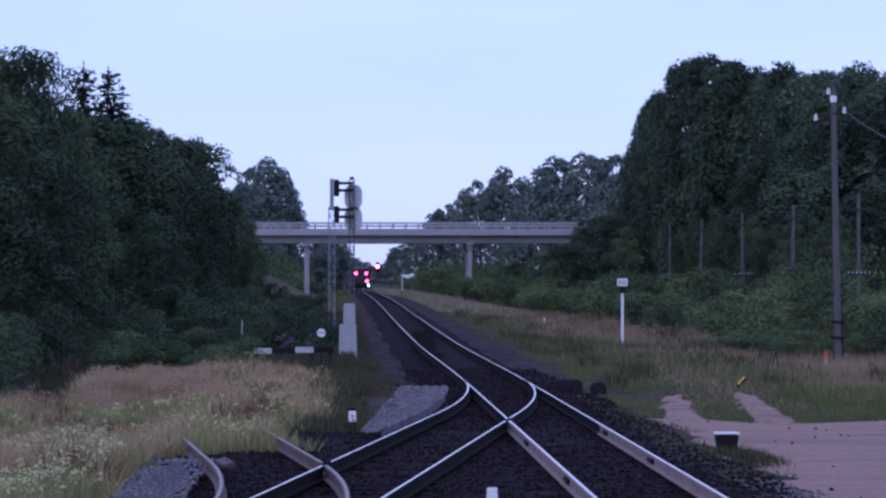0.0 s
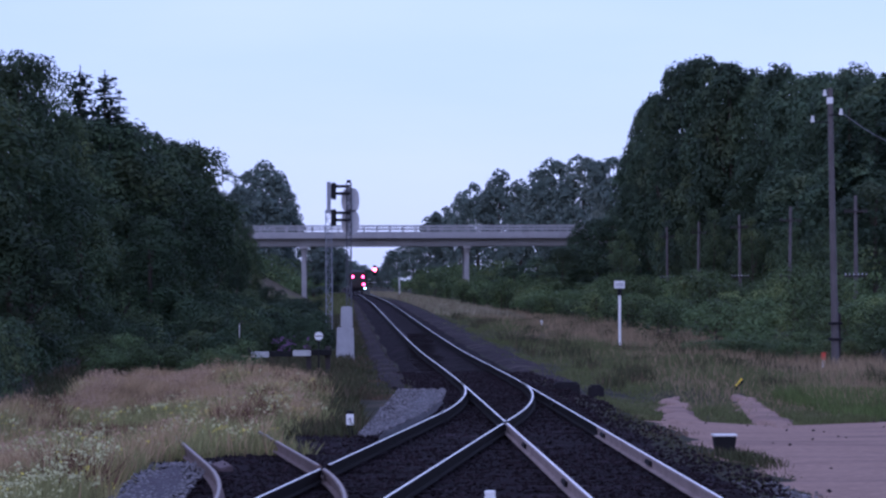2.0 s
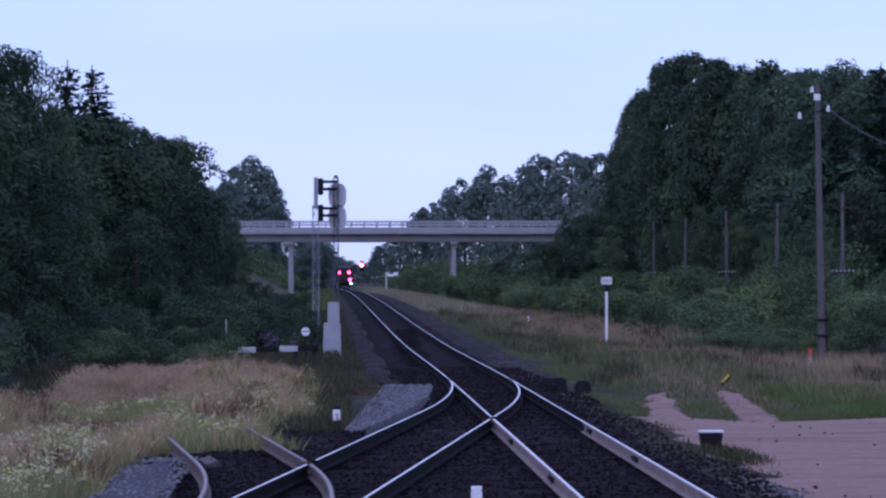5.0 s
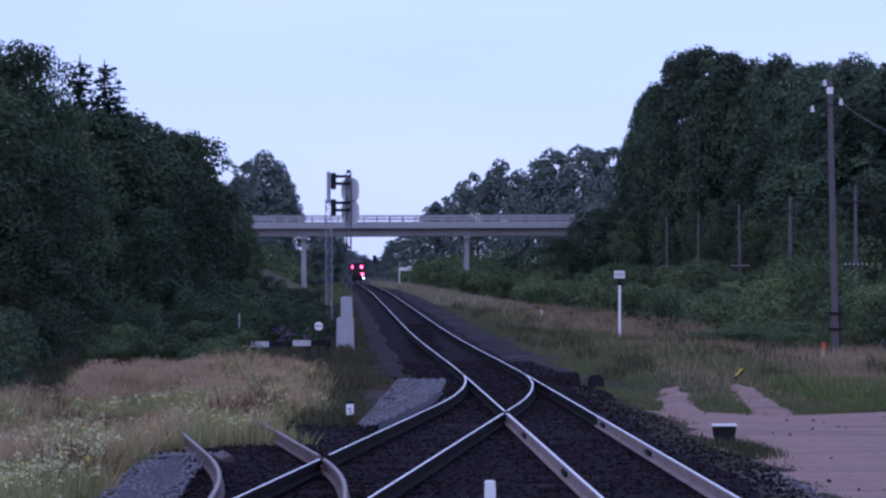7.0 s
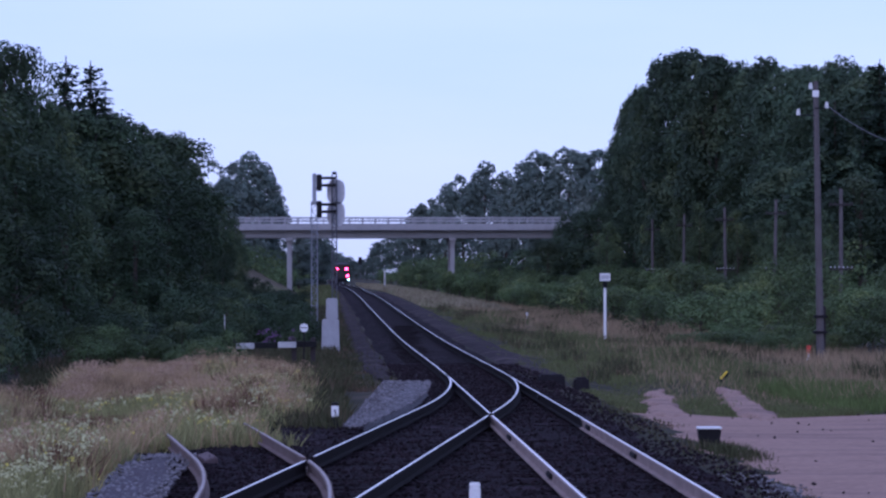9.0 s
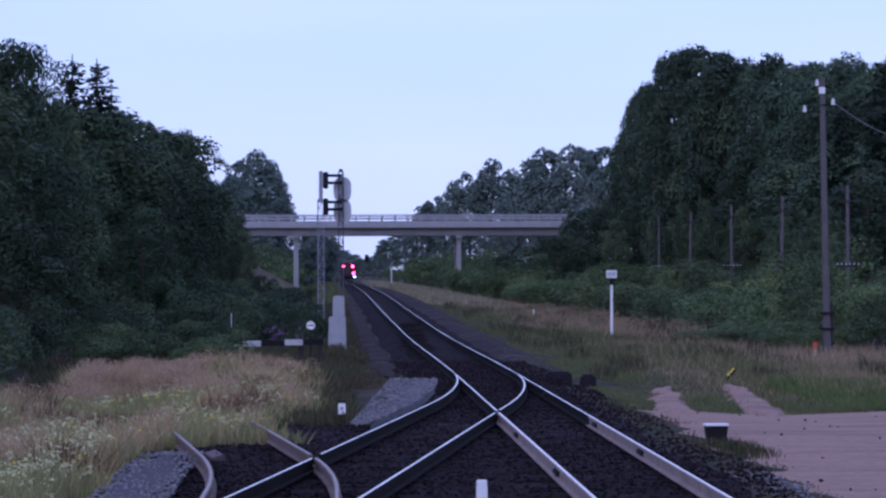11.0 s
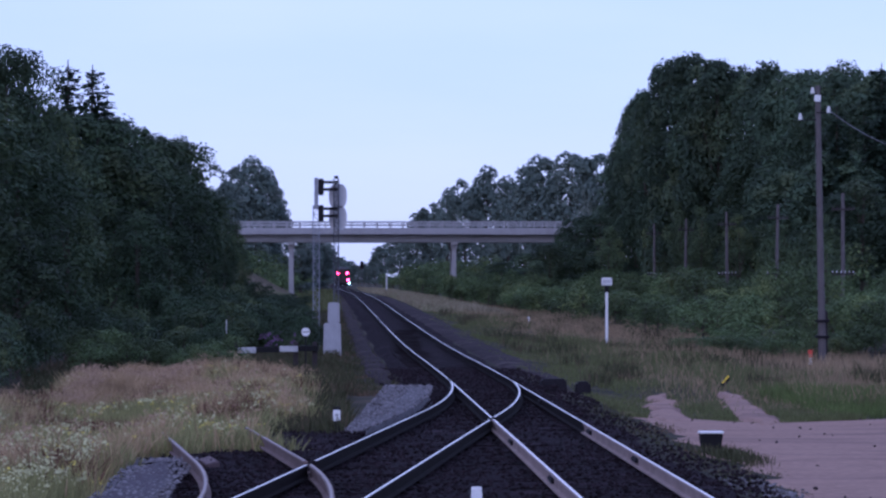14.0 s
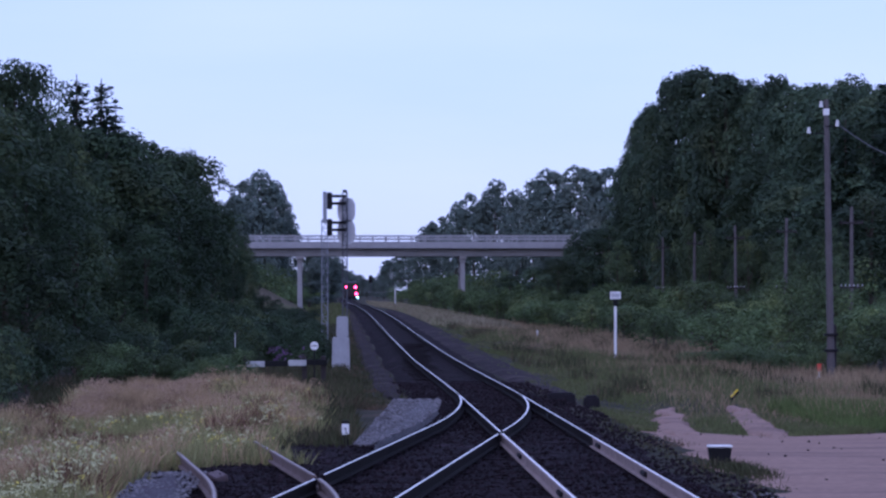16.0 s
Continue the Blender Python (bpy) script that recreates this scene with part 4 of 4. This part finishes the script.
def shoulder_spot():
    y = rng.uniform(41, 53)
    x = rng.normal(6.25, 0.25)
    return x, y, ground_z(x, y) + 0.03


stones("loose_ballast", 450, shoulder_spot, PALE_STONE, "scattered pale stones on the ballast shoulder")
stones("loose_clods", 50, yard_spot, CESS, "small scattered clods and pebbles on the dirt yard")
stones("loose_ballast", 4000, heap_spot, PALE_STONE, "loose pale ballast stones in heaps")


def blades(name, count, spot, h0, h1, width, material, label, lean=0.22):
    """Grass blades, each one bent sliver of two triangles, rooted on the ground."""
    root = np.array([spot() for _ in range(count)])
    h = rng.uniform(h0, h1, (count, 1)) * root[:, 3:4]
    a = rng.uniform(0, 6.283, count)
    side = np.stack([np.cos(a), np.sin(a) * 0.4, np.zeros(count)], 1) * width * rng.uniform(0.6, 1.4, (count, 1))
    tilt = np.concatenate([rng.normal(0, lean, (count, 2)), np.ones((count, 1))], 1)
    p = root[:, :3]
    mid = p + tilt * h * 0.6
    tip = p + tilt * h * np.array([[1.35, 1.35, 1.0]])
    v = np.stack([p - side * 0.6, p + side * 0.6, mid + side, tip, mid - side], 1).reshape(-1, 3)
    k = np.arange(count)[:, None] * 5
    quads = (k + np.array([[0, 1, 2, 4]])).tolist()
    tris = (k + np.array([[4, 2, 3]])).tolist()
    tagged(obj(name, v.tolist(), quads + tris, material), label, "grass", kind="stuff")


def patchy(x, y):
    return 0.75 + 0.5 * noise.noise(Vector((x * 0.35, y * 0.12, 3.0)))


def left_edge(y):
    return -7.1 + 0.2 * smooth(70, 86, y) + 0.8 * smooth(86, 102, y)


def meadow(back):
    def spot():
        while True:
            y = rng.uniform(40, 104)
            x = rng.uniform(-8.4, 1.6)
            limit = -0.75 if y > 66 else trap_x(y) + 1.0 if y > 58 else -3.4 + 0.9 * smooth(51, 58, y)
            if x > limit + 0.4 * math.sin(y) or x < left_edge(y) or (y > 90 and x > -1.0):
                continue
            if y > 84 and rng.random() < 0.75 * smooth(84, 104, y):
                continue
            dry = 0.30 + 0.5 * noise.noise(Vector((x * 0.25, y * 0.05, 7.0))) + 0.06 * (-3.4 - x) + 0.009 * (y - 82) + 0.45 * noise.noise(Vector((x * 1.1, y * 0.22, 9.0)))
            if (dry + rng.normal(0, 0.16) > 0.5) == back:
                return x, y, ground_z(x, y) - 0.02, patchy(x, y)
    return spot


def verge(dry):
    def spot():
        while True:
            y = 78 + 420 * rng.random() ** 1.8
            x = rng.uniform(6.6, 21.5) if y < 96 else rng.uniform(6.0, 21.5)
            if y >= 96 and x < 7.4 + 0.6 * math.sin(y * 0.21) and rng.random() > 0.22:
                continue
            if dry != (x + 5.0 * noise.noise(Vector((x * 0.25, y * 0.06, 2.0))) + rng.normal(0, 1.6) > 13.0 - 3.0 * smooth(120, 220, y)):
                continue
            rut = y - 77
            if y < 98 and rng.random() > 0.05 + 0.012 * max(0, rut - 6) and (6.95 + 0.10 * rut < x < 8.0 + 0.062 * rut or 9.1 + 0.078 * rut < x < 10.1 + 0.050 * rut):
                continue
            if x > 12 and y < 84 - 0.3 * (x - 12):
                continue
            return x, y, ground_z(x, y) - 0.02, patchy(x, y) * (0.45 + 0.55 * smooth(7, 13, x)) * (0.6 if y < 100 and x < 12 else 1)
    return spot


def left_strip():
    y = 90 + 330 * rng.random() ** 1.6
    x = rng.uniform(-3.6, 0.9) if rng.random() < 0.8 else main_x(y) - rng.uniform(1.9, 3.2)
    return x, y, ground_z(x, y) - 0.02, 0.3 if x > 0.6 else patchy(x, y) * 0.8


blades("dry_grass", 65000, meadow(True), 0.5, 1.05, 0.010, DRY_GRASS, "tall dry pinkish seeding grass in the meadow")
blades("meadow_grass", 75000, meadow(False), 0.35, 0.85, 0.011, GREEN_GRASS, "green and yellow meadow grass with weeds")
blades("verge_grass", 60000, verge(True), 0.3, 0.68, 0.010, VERGE_DRY, "dry pinkish grass on the railway verge")
blades("verge_grass", 60000, verge(False), 0.25, 0.6, 0.011, VERGE_GREEN, "green grass on the railway verge")


def shoulder():
    y = rng.uniform(40, 84)
    x = rng.uniform(5.9, 7.0 + 0.5 * math.sin(y * 0.8))
    return x, y, ground_z(x, y) - 0.02, patchy(x, y)


def weedy():
    if rng.random() < 0.2:
        y = rng.uniform(60, 104)
        x = left_edge(y) + rng.uniform(-1.8, 0.3)
        return x, y, ground_z(x, y) - 0.02, patchy(x, y)
    y, x = (rng.uniform(100, 138), rng.uniform(-9, 0.2)) if rng.random() < 0.7 else (rng.uniform(86, 104), rng.uniform(-8, -0.5)) if rng.random() < 0.4 else (rng.uniform(65, 102), rng.uniform(-1.5, 0.3))
    return x, y, ground_z(x, y) - 0.02, patchy(x, y)


def lush():
    while True:
        x, y = rng.uniform(11.5, 22), rng.uniform(79, 94)
        if y > 80 + 2.5 * noise.noise(Vector((x * 0.5, 3.0, 1.0))) and noise.noise(Vector((x * 0.3, y * 0.2, 8.0))) > -0.25:
            return x, y, ground_z(x, y) - 0.02, patchy(x, y)


def docks():
    while True:
        x, y = rng.uniform(7.5, 19), 101 + 190 * rng.random() ** 1.5
        if noise.noise(Vector((x * 0.6, y * 0.1, 21.0))) > 0.18:
            return x, y, ground_z(x, y) - 0.02, patchy(x, y)


def far_verge():
    y = 260 + 520 * rng.random()
    x = main_x(y) + rng.uniform(3.4, 10.5)
    return x, y, ground_z(x, y) - 0.02, patchy(x, y)


blades("far_verge_grass", 20000, far_verge, 0.4, 0.9, 0.05, DISTANT_GRASS, "pale dry grass along the distant line")


def far_left():
    y = 260 + 420 * rng.random()
    x = main_x(y) + rng.uniform(-8.5, -2.6)
    return x, y, ground_z(x, y) - 0.02, patchy(x, y)


blades("far_weeds", 9000, far_left, 0.4, 1.0, 0.06, VERGE_GREEN, "dark green weeds along the distant line")
blades("dock_stalks", 6000, docks, 0.35, 0.85, 0.014, RANK, "brown-green dock and weed stalks on the verge")
blades("lush_grass", 14000, lush, 0.25, 0.6, 0.012, LUSH, "lush green grass behind the dirt yard")
blades("rank_weeds", 50000, weedy, 0.3, 0.75, 0.014, RANK, "rank dark weeds round the buffer stop")
blades("shoulder_weeds", 3000, shoulder, 0.04, 0.14, 0.009, RANK, "sparse low weeds on the ballast shoulder")
def box_weeds():
    x, y = rng.normal(6.95, 0.28), rng.normal(60.2, 1.0)
    return x, y, ground_z(x, y) + 0.02, 1.0


blades("box_weeds", 700, box_weeds, 0.08, 0.26, 0.010, RANK, "brown-green weeds growing at the foot of the box")
blades("strip_grass", 25000, left_strip, 0.3, 0.6, 0.014, RANK, "short dark grass beside the track")


def flowers(name, count, spot, size, z0, z1, material, label):
    pts = []
    while len(pts) < count:
        x, y, z, k = spot()
        if noise.noise(Vector((x * 0.9, y * 0.25, 1.0))) < -0.02:
            continue
        h = z + rng.uniform(z0, z1) * k
        for _ in range(4):
            pts.append((x + rng.normal(0, 0.04), y + rng.normal(0, 0.04), h + rng.normal(0, 0.02)))
    pts = np.array(pts)
    v = leaf_quads(pts, np.tile([[0, -0.6, 0.8]], (len(pts), 1)), size, 0.4)
    tagged(obj(name, v.tolist(), np.arange(len(v)).reshape(-1, 4).tolist(), material), label, "flowers", kind="stuff")


def seeded():
    spot = meadow(True)
    return lambda: spot()


def corner():
    while True:
        x, y = rng.uniform(-6, -3.4), rng.uniform(41, 60)
        if noise.noise(Vector((x, y * 0.3, 4.0))) > -0.25:
            return x, y, ground_z(x, y), patchy(x, y)


def umber():
    while True:
        x, y, z, k = meadow(False)()
        if noise.noise(Vector((x * 0.8, y * 0.2, 12.0))) > 0.22:
            return x, y, z, k


blades("sorrel", 7000, umber, 0.5, 1.0, 0.014, SORREL, "brown withered sorrel stalks in the meadow")
flowers("seed_heads", 11000, seeded(), 0.024, 0.75, 1.1, SEED, "pinkish grass seed heads over the meadow")
flowers("white_flowers", 2600, corner, 0.026, 0.45, 0.85, FLOWER_WHITE, "small cream white wildflower heads in the meadow")
flowers("white_flowers", 3600, meadow(False), 0.035, 0.5, 0.8, FLOWER_WHITE, "small cream white wildflower heads in the meadow")
def fireweed_spot():
    x, y = rng.uniform(-3.0, -1.3), rng.uniform(120, 128)
    return x, y, ground_z(x, y), 1.0


flowers("fireweed", 150, fireweed_spot, 0.035, 0.75, 1.3, FIREWEED, "purple fireweed spikes behind the striped barrier")
flowers("yellow_flowers", 2600, meadow(False), 0.026, 0.45, 0.75, FLOWER_YELLOW, "small yellow wildflower heads in the meadow")


# ---------------------------------------------------------------- sleepers and joints
def sleepers():
    bm = box(B(), -1.35, 1.35, -0.12, 0.12, -0.37, -0.236, 0.02)
    first = part("sleeper", bm, SLEEPER, main_track)
    first.location = (MAIN, 36, 0)
    me = first.data

    def lay(x, y, parent, turn=0.0):
        o = new("sleeper", me)
        o.parent = parent
        o.matrix_basis = pose(x, y, rng.uniform(-0.012, 0.004) + rise(y), 0, 0, turn + float(rng.normal(0, 0.4)))

    for i in range(1, 260):
        y = 36 + 0.55 * i
        lay(main_x(y), y, main_track)
    for i in range(66):
        y = 37 + 0.55 * i
        if abs(cross_x(y) - MAIN) > 2.9:
            lay(cross_x(y), y + 0.2, crossover, 6.3)
    for i in range(40):
        y = 40 + 0.55 * i
        if y > 44:
            lay(trap_x(y), y, trap)
    plate = part("fishplate", box(B(), -0.055, 0.055, -0.4, 0.4, -0.13, -0.055, 0.012), STEEL_DARK, main_track)
    plate.location = (MAIN - HALF, 58.3, 0)
    for x, y in ((MAIN + HALF, 52.6), (MAIN + HALF, 62.0), (MAIN + HALF, 77), (MAIN - HALF, 47.5), (MAIN - HALF, 98), (MAIN + HALF, 98)):
        o = new("fishplate", plate.data)
        o.parent = main_track
        o.location = (x, y, 0)


sleepers()


def motions():
    walk(TRAIN, [(t, pose(main_x(y) - 0.15, y, rise(y))) for t, y in ((0.0, 620), (5.0, 652), (10.0, 684), (16.0, 722))])
    # The added plate slides up over the red lens, imitating its switching off.
    walk(LENS_COVER, [(0.0, pose(0, -0.3, 3.6)), (6.0, pose(0, -0.3, 3.6)), (6.3, pose(0, -0.3, 4.45)), (16.0, pose(0, -0.3, 4.45))])


motions()
